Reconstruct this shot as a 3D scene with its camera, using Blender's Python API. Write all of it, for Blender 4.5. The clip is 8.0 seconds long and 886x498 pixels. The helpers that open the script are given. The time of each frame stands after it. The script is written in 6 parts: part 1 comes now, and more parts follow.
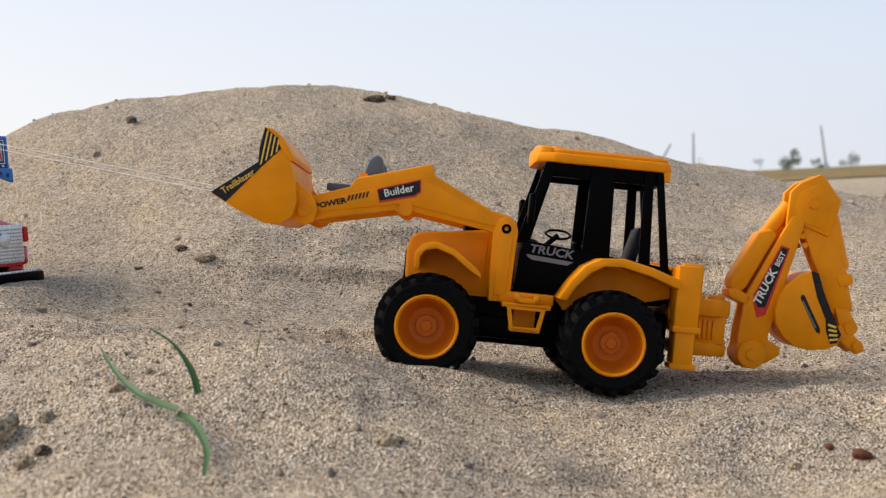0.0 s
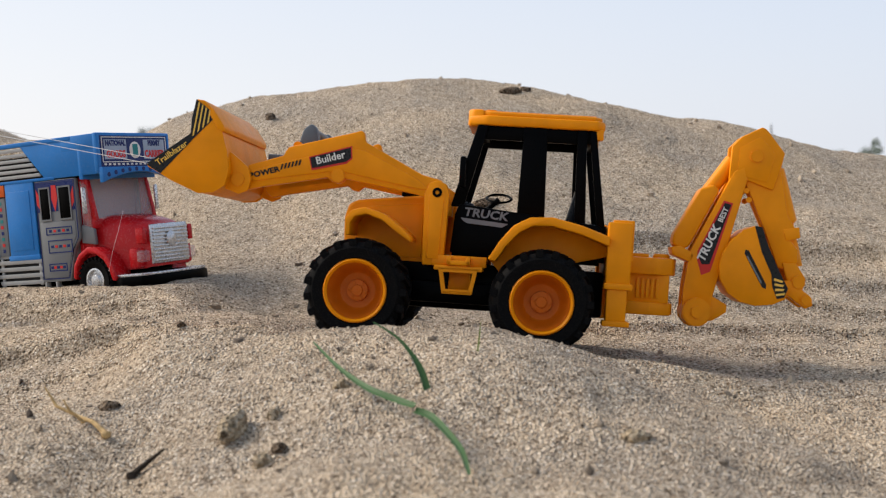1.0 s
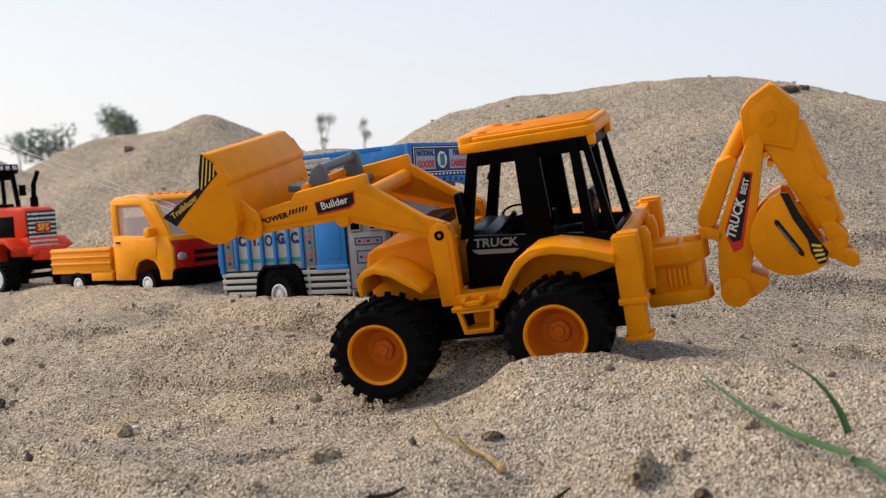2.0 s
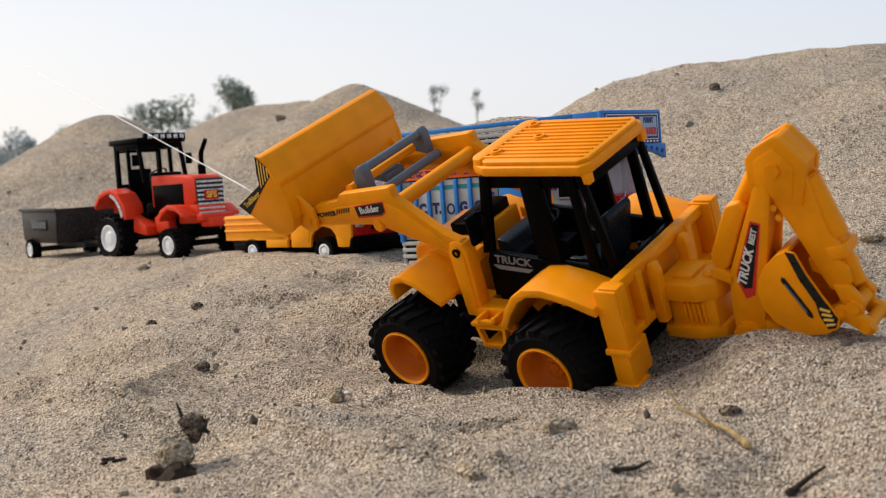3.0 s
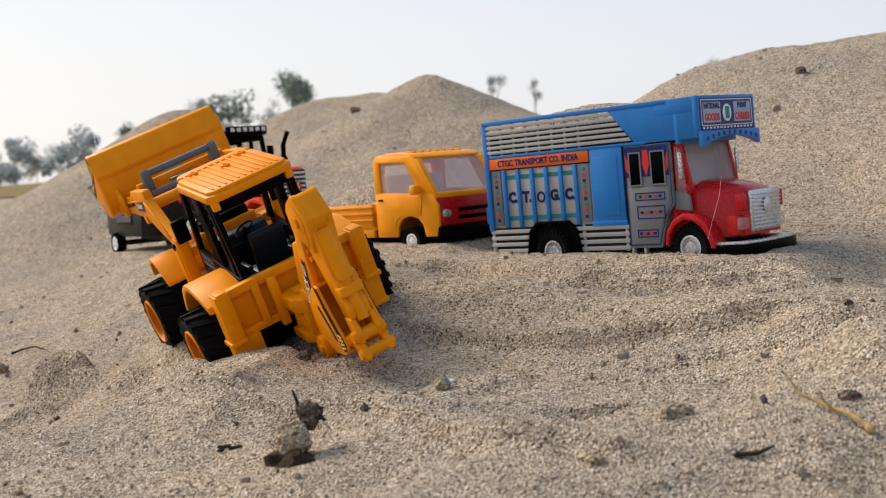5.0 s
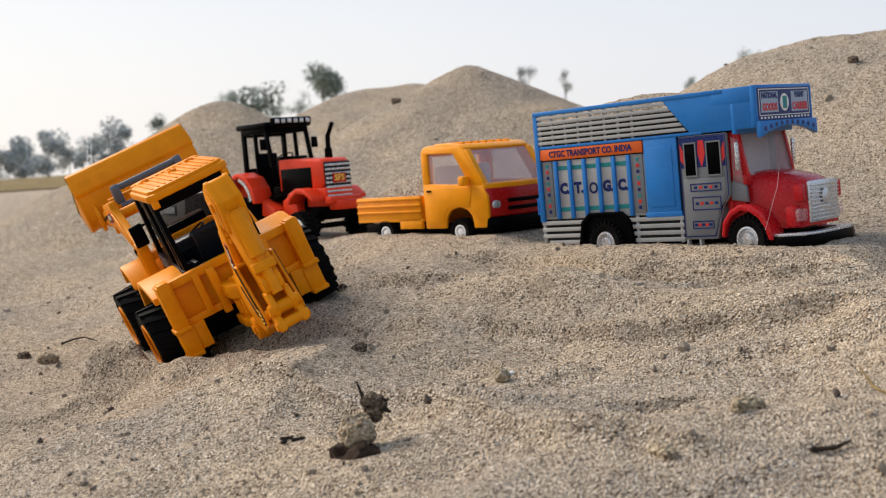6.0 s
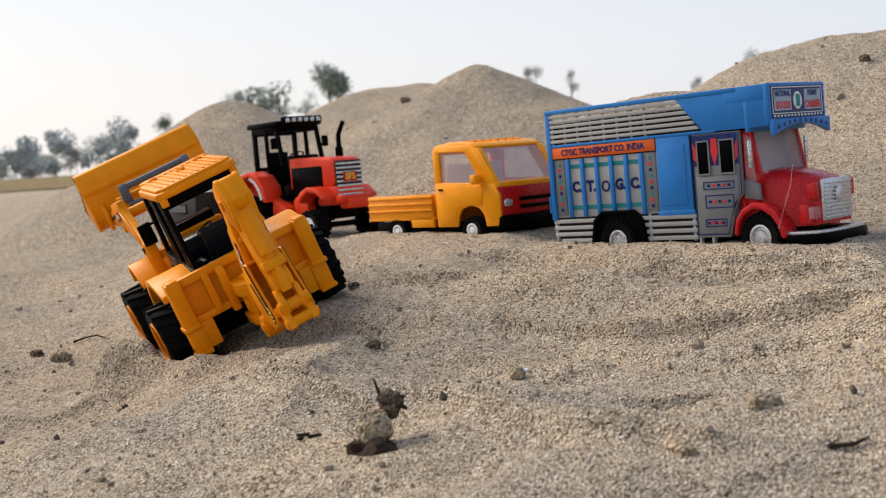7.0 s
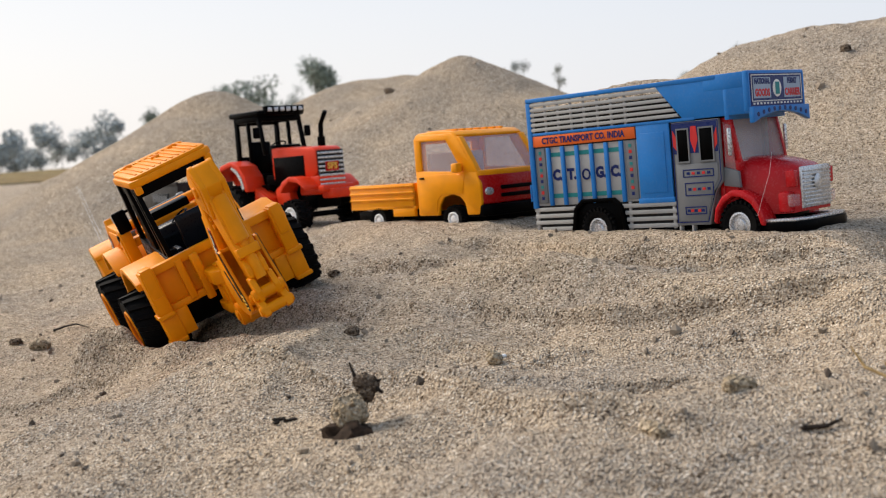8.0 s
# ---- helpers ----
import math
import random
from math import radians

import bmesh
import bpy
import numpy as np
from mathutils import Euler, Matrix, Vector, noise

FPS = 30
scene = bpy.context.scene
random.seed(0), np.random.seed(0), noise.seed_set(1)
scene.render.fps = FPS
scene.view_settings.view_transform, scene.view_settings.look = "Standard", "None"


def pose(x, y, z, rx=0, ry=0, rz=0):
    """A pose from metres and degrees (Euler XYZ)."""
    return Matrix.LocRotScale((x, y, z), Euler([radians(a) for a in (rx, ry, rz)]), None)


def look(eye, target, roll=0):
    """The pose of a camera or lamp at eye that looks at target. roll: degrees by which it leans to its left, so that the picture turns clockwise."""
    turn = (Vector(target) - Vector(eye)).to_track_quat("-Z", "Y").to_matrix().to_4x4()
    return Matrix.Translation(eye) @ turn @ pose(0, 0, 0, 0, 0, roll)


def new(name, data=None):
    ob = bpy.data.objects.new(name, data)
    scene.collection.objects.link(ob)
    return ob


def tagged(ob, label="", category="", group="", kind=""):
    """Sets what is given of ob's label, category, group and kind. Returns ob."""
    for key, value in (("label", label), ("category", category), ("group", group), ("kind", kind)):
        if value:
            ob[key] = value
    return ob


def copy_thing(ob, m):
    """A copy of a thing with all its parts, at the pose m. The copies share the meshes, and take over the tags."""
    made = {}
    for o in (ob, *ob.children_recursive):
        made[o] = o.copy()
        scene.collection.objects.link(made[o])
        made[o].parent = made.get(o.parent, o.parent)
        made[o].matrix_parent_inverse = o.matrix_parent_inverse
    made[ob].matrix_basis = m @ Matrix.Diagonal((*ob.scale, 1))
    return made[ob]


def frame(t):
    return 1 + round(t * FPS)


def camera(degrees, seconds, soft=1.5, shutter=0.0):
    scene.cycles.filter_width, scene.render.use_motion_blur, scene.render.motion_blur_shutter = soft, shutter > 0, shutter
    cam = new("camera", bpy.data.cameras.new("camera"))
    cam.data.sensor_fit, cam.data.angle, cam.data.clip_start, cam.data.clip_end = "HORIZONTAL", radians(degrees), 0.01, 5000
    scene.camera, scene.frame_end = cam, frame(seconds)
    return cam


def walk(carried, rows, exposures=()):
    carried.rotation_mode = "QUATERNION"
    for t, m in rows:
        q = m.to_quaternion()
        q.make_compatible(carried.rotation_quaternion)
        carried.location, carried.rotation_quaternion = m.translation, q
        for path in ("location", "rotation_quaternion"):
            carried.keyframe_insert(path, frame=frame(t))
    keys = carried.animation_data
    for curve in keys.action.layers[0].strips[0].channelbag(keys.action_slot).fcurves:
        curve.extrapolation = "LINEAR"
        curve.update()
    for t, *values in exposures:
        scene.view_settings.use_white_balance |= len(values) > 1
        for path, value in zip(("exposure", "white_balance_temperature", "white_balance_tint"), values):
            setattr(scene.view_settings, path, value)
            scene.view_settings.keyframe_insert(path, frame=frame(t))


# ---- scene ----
from math import sin, cos, pi, exp, hypot, atan2

# ---- camera ----
cam = camera(40.0, 8.0, soft=1.15)
PATH = [
    (0.0, 0.0032, -0.0407, 0.0901, 86.93, 2.64, -4.14),
    (0.5, -0.0309, -0.0274, 0.0869, 86.83, 3.30, -2.72),
    (1.0, -0.0709, -0.0176, 0.0898, 86.97, 3.54, -0.72),
    (1.5, -0.1210, -0.0102, 0.0981, 86.70, 4.02, 2.67),
    (2.0, -0.1792, 0.0023, 0.1164, 86.76, 3.47, 7.36),
    (2.2, -0.1991, 0.0042, 0.1199, 86.82, 3.15, 9.20),
    (3.3, -0.2458, 0.0020, 0.1146, 85.47, 3.39, 13.18),
    (3.5, -0.2473, 0.0011, 0.1131, 85.50, 3.45, 13.63),
    (4.0, -0.2486, -0.0039, 0.1157, 85.68, 3.68, 14.22),
    (5.3, -0.2720, -0.0055, 0.1173, 85.44, 4.19, 15.68),
    (5.5, -0.2754, -0.0052, 0.1169, 85.46, 4.25, 15.93),
    (6.0, -0.2851, -0.0048, 0.1177, 85.18, 4.11, 16.72),
    (6.5, -0.2877, -0.0050, 0.1170, 85.09, 4.13, 16.89),
    (7.0, -0.2898, -0.0076, 0.1167, 85.20, 4.12, 17.01),
    (7.5, -0.2879, -0.0077, 0.1158, 85.23, 3.99, 16.79),
    (8.0, -0.2850, -0.0055, 0.1107, 84.90, 4.01, 16.41),
]
walk(cam, [(r[0], pose(*r[1:])) for r in PATH], [(0, 0.29), (1, 0.27), (2, 0.25), (3.5, 0.21), (8, 0.22)])
cam.data.dof.use_dof, cam.data.dof.focus_distance, cam.data.dof.aperture_fstop = True, 0.88, 17.0

# ---- world and sun: pale overcast evening sky ----
SUN_EL, SUN_AZ = 38.0, -75.0
world = bpy.data.worlds.new("overcast_sky")
scene.world = world
world.use_nodes = True
wt = world.node_tree
for n in list(wt.nodes):
    wt.nodes.remove(n)
w_out = wt.nodes.new("ShaderNodeOutputWorld")
w_bg = wt.nodes.new("ShaderNodeBackground")
w_sky = wt.nodes.new("ShaderNodeTexSky")
w_sky.sky_type = "NISHITA"
w_sky.sun_disc = False
w_sky.sun_elevation, w_sky.sun_rotation = radians(SUN_EL), radians(SUN_AZ)
w_sky.air_density, w_sky.dust_density, w_sky.ozone_density = 1.0, 3.0, 1.0
# thin cloud veil: the clear sky is mostly covered by an even pale layer, warmer low down
w_co = wt.nodes.new("ShaderNodeTexCoord")
w_sep = wt.nodes.new("ShaderNodeSeparateXYZ")
w_ramp = wt.nodes.new("ShaderNodeValToRGB")
w_mix = wt.nodes.new("ShaderNodeMix")
w_mix.data_type = "RGBA"
w_mix.inputs["Factor"].default_value = 0.82
w_ramp.color_ramp.elements[0].position = 0.0
w_ramp.color_ramp.elements[0].color = (9.2, 9.0, 8.95, 1)
w_ramp.color_ramp.elements[1].position = 0.38
w_ramp.color_ramp.elements[1].color = (6.0, 7.0, 8.5, 1)
w_top = w_ramp.color_ramp.elements.new(1.0)
w_top.color = (3.6, 4.5, 5.9, 1)
wt.links.new(w_co.outputs["Generated"], w_sep.inputs[0])
wt.links.new(w_sep.outputs["Z"], w_ramp.inputs[0])
wt.links.new(w_sky.outputs[0], w_mix.inputs["A"])
wt.links.new(w_ramp.outputs[0], w_mix.inputs["B"])
# the hazed sun stands to the left: the veil is brighter and warmer there, bluer away from it
w_map = wt.nodes.new("ShaderNodeMapRange")
w_map.inputs["From Min"].default_value, w_map.inputs["From Max"].default_value = -1.0, 1.0
w_side = wt.nodes.new("ShaderNodeValToRGB")
w_side.color_ramp.elements[0].position, w_side.color_ramp.elements[0].color = 0.15, (1.08, 1.05, 1.01, 1)
w_side.color_ramp.elements[1].position, w_side.color_ramp.elements[1].color = 0.72, (0.80, 0.86, 0.95, 1)
w_mul = wt.nodes.new("ShaderNodeMix")
w_mul.data_type, w_mul.blend_type = "RGBA", "MULTIPLY"
w_mul.inputs["Factor"].default_value = 1.0
wt.links.new(w_sep.outputs["X"], w_map.inputs["Value"])
wt.links.new(w_map.outputs["Result"], w_side.inputs[0])
wt.links.new(w_mix.outputs["Result"], w_mul.inputs["A"])
wt.links.new(w_side.outputs[0], w_mul.inputs["B"])
wt.links.new(w_mul.outputs["Result"], w_bg.inputs["Color"])
w_bg.inputs["Strength"].default_value = 0.1
wt.links.new(w_bg.outputs[0], w_out.inputs[0])
sun = new("sun", bpy.data.lights.new("sun", "SUN"))
sun.data.energy, sun.data.angle, sun.data.color = 3.7, radians(34), (1.0, 0.90, 0.79)
# light from the left, a little from beyond the heaps
sun.matrix_world = look((-1.05, 0.32, 0.95), (0, 0, 0))

# ---- materials ----
def nodes_of(name):
    m = bpy.data.materials.new(name)
    m.use_nodes = True
    return m, m.node_tree, m.node_tree.nodes["Principled BSDF"]


def add(tree, kind, **values):
    n = tree.nodes.new(kind)
    for key, v in values.items():
        n.inputs[key.replace("_", " ")].default_value = v
    return n


def ramp(tree, fac, stops):
    r = tree.nodes.new("ShaderNodeValToRGB")
    els = r.color_ramp.elements
    while len(els) < len(stops):
        els.new(0.5)
    for e, (p, c) in zip(els, stops):
        e.position, e.color = p, (*c, 1)
    tree.links.new(fac, r.inputs[0])
    return r.outputs[0]


def sand_material(name, tones, grain=900.0):
    """Coarse river sand: pale and dark grains, scattered dark grit, damp patches, grainy relief."""
    m, t, b = nodes_of(name)
    co = t.nodes.new("ShaderNodeTexCoord")
    vor = add(t, "ShaderNodeTexVoronoi", Scale=grain)
    vor2 = add(t, "ShaderNodeTexVoronoi", Scale=grain * 0.7)
    grit = add(t, "ShaderNodeTexVoronoi", Scale=grain * 0.55)
    big = add(t, "ShaderNodeTexNoise", Scale=9.0, Detail=4.0)
    mid = add(t, "ShaderNodeTexNoise", Scale=120.0, Detail=5.0, Roughness=0.65)
    for n in (vor, vor2, grit, big, mid):
        t.links.new(co.outputs["Object"], n.inputs["Vector"])
    sep, sep2 = t.nodes.new("ShaderNodeSeparateColor"), t.nodes.new("ShaderNodeSeparateColor")
    t.links.new(vor.outputs["Color"], sep.inputs[0])
    t.links.new(grit.outputs["Color"], sep2.inputs[0])
    g = ramp(t, sep.outputs[0], [(0.0, tones[0]), (0.13, tones[1]), (0.45, tones[2]), (0.88, tones[3]), (1.0, tones[4])])
    k = ramp(t, sep2.outputs[1], [(0.0, (0.38, 0.34, 0.31)), (0.07, (0.66, 0.61, 0.56)), (0.13, (1, 1, 1))])
    d = ramp(t, mid.outputs["Fac"], [(0.3, (0.74, 0.73, 0.72)), (0.65, (1.10, 1.09, 1.08))])
    p = ramp(t, big.outputs["Fac"], [(0.32, (0.84, 0.86, 0.90)), (0.68, (1.1, 1.06, 1.0))])
    cur = g
    for c in (k, d, p):
        mx = t.nodes.new("ShaderNodeMix")
        mx.data_type, mx.blend_type = "RGBA", "MULTIPLY"
        mx.inputs["Factor"].default_value = 1.0
        t.links.new(cur, mx.inputs["A"])
        t.links.new(c, mx.inputs["B"])
        cur = mx.outputs["Result"]
    t.links.new(cur, b.inputs["Base Color"])
    b.inputs["Roughness"].default_value = 0.95
    b.inputs["Specular IOR Level"].default_value = 0.12
    add1 = t.nodes.new("ShaderNodeMath")
    add1.operation = "MULTIPLY_ADD"
    add1.inputs[1].default_value = 1.6
    t.links.new(mid.outputs["Fac"], add1.inputs[0])
    t.links.new(vor2.outputs["Distance"], add1.inputs[2])
    bump = add(t, "ShaderNodeBump", Strength=1.0, Distance=0.0022)
    t.links.new(add1.outputs[0], bump.inputs["Height"])
    t.links.new(bump.outputs[0], b.inputs["Normal"])
    return m


def plastic(name, color, rough=0.38, vary=0.06, spec=0.22, dust=0.0, scale=60.0):
    """Moulded toy plastic with faint mould unevenness, scuffs and clinging dust."""
    m, t, b = nodes_of(name)
    co = t.nodes.new("ShaderNodeTexCoord")
    n1 = add(t, "ShaderNodeTexNoise", Scale=scale, Detail=4.0)
    n2 = add(t, "ShaderNodeTexNoise", Scale=scale * 9, Detail=3.0)
    for n in (n1, n2):
        t.links.new(co.outputs["Object"], n.inputs["Vector"])
    lo = tuple(c * (1 - vary) for c in color)
    hi = tuple(min(1, c * (1 + vary)) for c in color)
    c = ramp(t, n1.outputs["Fac"], [(0.35, lo), (0.65, hi)])
    if dust:
        f = ramp(t, n2.outputs["Fac"], [(0.5, (0, 0, 0)), (0.75, (dust, dust, dust))])
        mx = t.nodes.new("ShaderNodeMix")
        mx.data_type = "RGBA"
        t.links.new(f, mx.inputs["Factor"])
        t.links.new(c, mx.inputs["A"])
        mx.inputs["B"].default_value = (0.42, 0.35, 0.27, 1)
        c = mx.outputs["Result"]
    t.links.new(c, b.inputs["Base Color"])
    r = ramp(t, n2.outputs["Fac"], [(0.3, (rough - 0.06,) * 3), (0.7, (rough + 0.1,) * 3)])
    t.links.new(r, b.inputs["Roughness"])
    b.inputs["Specular IOR Level"].default_value = spec
    bump = add(t, "ShaderNodeBump", Strength=0.12, Distance=0.0004)
    t.links.new(n1.outputs["Fac"], bump.inputs["Height"])
    t.links.new(bump.outputs[0], b.inputs["Normal"])
    return m


SAND = sand_material("coarse_sand", [(0.06, 0.046, 0.034), (0.28, 0.215, 0.150), (0.52, 0.420, 0.306), (0.64, 0.530, 0.403), (0.84, 0.76, 0.64)], 1000.0)
YELLOW = plastic("yellow_plastic", (0.80, 0.262, 0.001), 0.40, spec=0.13, dust=0.012)
BLACK = plastic("black_plastic", (0.0014, 0.0014, 0.0016), 0.32, spec=0.03)
RED = plastic("red_plastic", (0.42, 0.008, 0.008), 0.25)
BLUE = plastic("blue_plastic", (0.03, 0.19, 0.50), 0.35)
AMBER = plastic("amber_plastic", (0.88, 0.315, 0.002), 0.34, dust=0.03)
ORANGE = plastic("orange_red_plastic", (0.72, 0.042, 0.008), 0.35, dust=0.04)

# ---- the ground: one sheet of sand with heaps, hollows and wheel ruts ----
HUMMOCKS = [  # millimetres, rows of soft humps every 14 cm in y and 17 cm in x
    [-4, -3, -6, -52, -2, -60, -12, -40, -26, -15],
    [-24, -18, -20, 12, 23, 1, 51, -8, 16, -24],
    [-28, -31, -29, 21, -61, 18, -16, -21, -18, -25],
    [10, -19, -7, -15, 34, 11, -29, 1, -28, -5],
    [-13, -35, 6, 29, -6, -7, 20, 8, 3, 8],
    [-27, 10, 19, 1, -23, 17, 36, 5, 4, 3],
    [-8, 27, -5, -6, 0, 5, 7, 1, 2, 1],
]
RUT_LEFT = [(0.299, 0.658, -0.042), (0.149, 0.67, -0.037), (0.064, 0.681, -0.026), (-0.015, 0.696, -0.011), (-0.115, 0.711, 0.001), (-0.227, 0.711, -0.004), (-0.34, 0.716, -0.026), (-0.443, 0.742, -0.032), (-0.537, 0.786, -0.014), (-0.767, 0.843, -0.045), (-0.833, 0.925, -0.038), (-0.856, 0.929, -0.04)]
RUT_RIGHT = [(0.306, 0.775, -0.049), (0.156, 0.787, -0.044), (0.07, 0.798, -0.033), (-0.007, 0.814, -0.019), (-0.106, 0.828, -0.007), (-0.207, 0.825, 0.01), (-0.299, 0.818, 0.009), (-0.38, 0.832, 0.009), (-0.469, 0.875, 0.024), (-0.677, 0.912, -0.002), (-0.707, 0.949, 0.003), (-0.768, 1.001, 0.003)]


LORRY_AT = (-0.3762, 1.0006, 0.0105, 0, -1.5, -28)
PICKUP_AT = (-0.628, 1.156, 0.023, 0, -1, -33)
TRACTOR_AT = (-0.8855, 1.3635, 0.014, 0, -1, -31)
TRAILER_AT = (-1.072, 1.452, 0.014, 0, 0, -38)
PADS = [(LORRY_AT, 0.15, 0.06, 0.017), (PICKUP_AT, 0.115, 0.06, 0.011), (TRACTOR_AT, 0.10, 0.065, 0.007), (TRAILER_AT, 0.07, 0.055, 0.004)]  # level ground under the parked toys


def value_noise(x, y, scale, seed):
    """Smooth lattice noise in -1..1 for arrays."""
    rng = np.random.RandomState(seed)
    tab = rng.rand(256, 256) * 2 - 1
    u, v = x / scale + 1000.37, y / scale + 1000.91
    i, j = np.floor(u).astype(int), np.floor(v).astype(int)
    fu, fv = u - i, v - j
    fu, fv = fu * fu * (3 - 2 * fu), fv * fv * (3 - 2 * fv)
    a, b = tab[i % 256, j % 256], tab[(i + 1) % 256, j % 256]
    c, d = tab[i % 256, (j + 1) % 256], tab[(i + 1) % 256, (j + 1) % 256]
    return (a * (1 - fu) + b * fu) * (1 - fv) + (c * (1 - fu) + d * fu) * fv


def rut(x, y, z, line, half):
    """Lowers z to the line's own height within half of it, with soft shoulders."""
    best, hz = np.full(x.shape, 9.0), np.zeros(x.shape)
    for (x0, y0, z0), (x1, y1, z1) in zip(line, line[1:]):
        dx, dy = x1 - x0, y1 - y0
        s = np.clip(((x - x0) * dx + (y - y0) * dy) / (dx * dx + dy * dy), 0, 1)
        d = np.hypot(x - x0 - s * dx, y - y0 - s * dy)
        near = d < best
        best, hz = np.where(near, d, best), np.where(near, z0 + s * (z1 - z0), hz)
    w = 1 / (1 + np.exp(np.clip((best - half) / 0.006, -60, 60)))
    rim = 0.004 * np.exp(-((best - half - 0.014) / 0.009) ** 2)
    return z * (1 - w) + hz * w + rim


CRESTS = [  # line of a wind-cut crest from left to right, depth of the hollow before it, its width
    ([(-0.66, 0.672), (-0.596, 0.665), (-0.545, 0.632), (-0.481, 0.600), (-0.435, 0.562), (-0.404, 0.545), (-0.37, 0.543), (-0.346, 0.530), (-0.303, 0.528)], 0.0045, 0.018),
    ([(-0.56, 0.650), (-0.501, 0.640), (-0.441, 0.612), (-0.391, 0.622), (-0.334, 0.640), (-0.304, 0.633), (-0.25, 0.640)], 0.0045, 0.014),
    ([(-0.44, 0.690), (-0.38, 0.712), (-0.33, 0.705), (-0.26, 0.700)], 0.005, 0.014),
    ([(-0.56, 0.842), (-0.499, 0.820), (-0.415, 0.792), (-0.341, 0.777), (-0.289, 0.768), (-0.235, 0.762)], 0.009, 0.020),
    ([(-0.61, 0.888), (-0.522, 0.905), (-0.446, 0.868), (-0.381, 0.836), (-0.306, 0.828), (-0.235, 0.845)], 0.009, 0.018),
    ([(-0.60, 1.00), (-0.541, 0.985), (-0.46, 0.925), (-0.392, 0.890), (-0.31, 0.872)], 0.007, 0.016),
    ([(0.00, 0.940), (0.10, 0.925), (0.20, 0.935), (0.34, 0.92)], 0.005, 0.022),
    ([(-0.06, 0.875), (0.06, 0.868), (0.18, 0.872), (0.34, 0.86)], 0.004, 0.018),
    ([(-0.66, 0.955), (-0.614, 0.932), (-0.564, 0.922), (-0.506, 0.880), (-0.46, 0.862), (-0.417, 0.851), (-0.34, 0.858), (-0.25, 0.847)], 0.006, 0.014),
    ([(-0.62, 0.80), (-0.55, 0.765), (-0.48, 0.742), (-0.40, 0.735), (-0.30, 0.732), (-0.22, 0.725)], 0.006, 0.016),
    ([(-0.58, 0.945), (-0.50, 0.920), (-0.42, 0.900), (-0.33, 0.895), (-0.22, 0.885)], 0.005, 0.012),
    ([(-0.95, 0.80), (-0.88, 0.79), (-0.82, 0.80), (-0.77, 0.79)], 0.004, 0.030),
    ([(-0.10, 0.985), (0.02, 0.978), (0.15, 0.99), (0.34, 0.98)], 0.005, 0.016),
    ([(-0.02, 1.06), (0.10, 1.045), (0.24, 1.055), (0.36, 1.04)], 0.006, 0.020),
]


MOUNDS = [  # sand pushed up beside the ruts: place, half widths, height
    (-0.205, 0.652, 0.040, 0.030, 0.011), (-0.125, 0.645, 0.05, 0.028, 0.013), (-0.205, 0.676, 0.035, 0.014, 0.014), (-0.360, 0.678, 0.065, 0.020, -0.019), (-0.440, 0.695, 0.04, 0.018, -0.018), (-0.815, 0.824, 0.035, 0.016, -0.017), (-0.775, 0.820, 0.03, 0.015, -0.030), (-0.715, 0.806, 0.045, 0.018, -0.027), (-0.655, 0.80, 0.05, 0.02, -0.020),
]


HOLLOWS = [  # sand scooped out before the ruts: place, half widths, depth
    (-0.355, 0.640, 0.095, 0.055, -0.022), (-0.275, 0.615, 0.055, 0.045, -0.014),
]


def crest(x, y, line, deep, wide):
    """A sharp crest along the line with a hollow on its near side."""
    lx, ly = [p[0] for p in line], [p[1] for p in line]
    d = np.interp(x, lx, ly) - y + 0.004 * value_noise(x, y, 0.05, 10) + 0.0015 * value_noise(x, y, 0.016, 11)
    ends = np.clip((x - lx[0]) / 0.05, 0, 1) * np.clip((lx[-1] - x) / 0.05, 0, 1)
    s = np.maximum(d, 0) / wide
    lip = 0.62 * np.exp(-(d / np.where(d > 0, 0.0032, 0.014)) ** 2)
    return 1.3 * deep * ends * (lip - s * np.exp(1 - s))


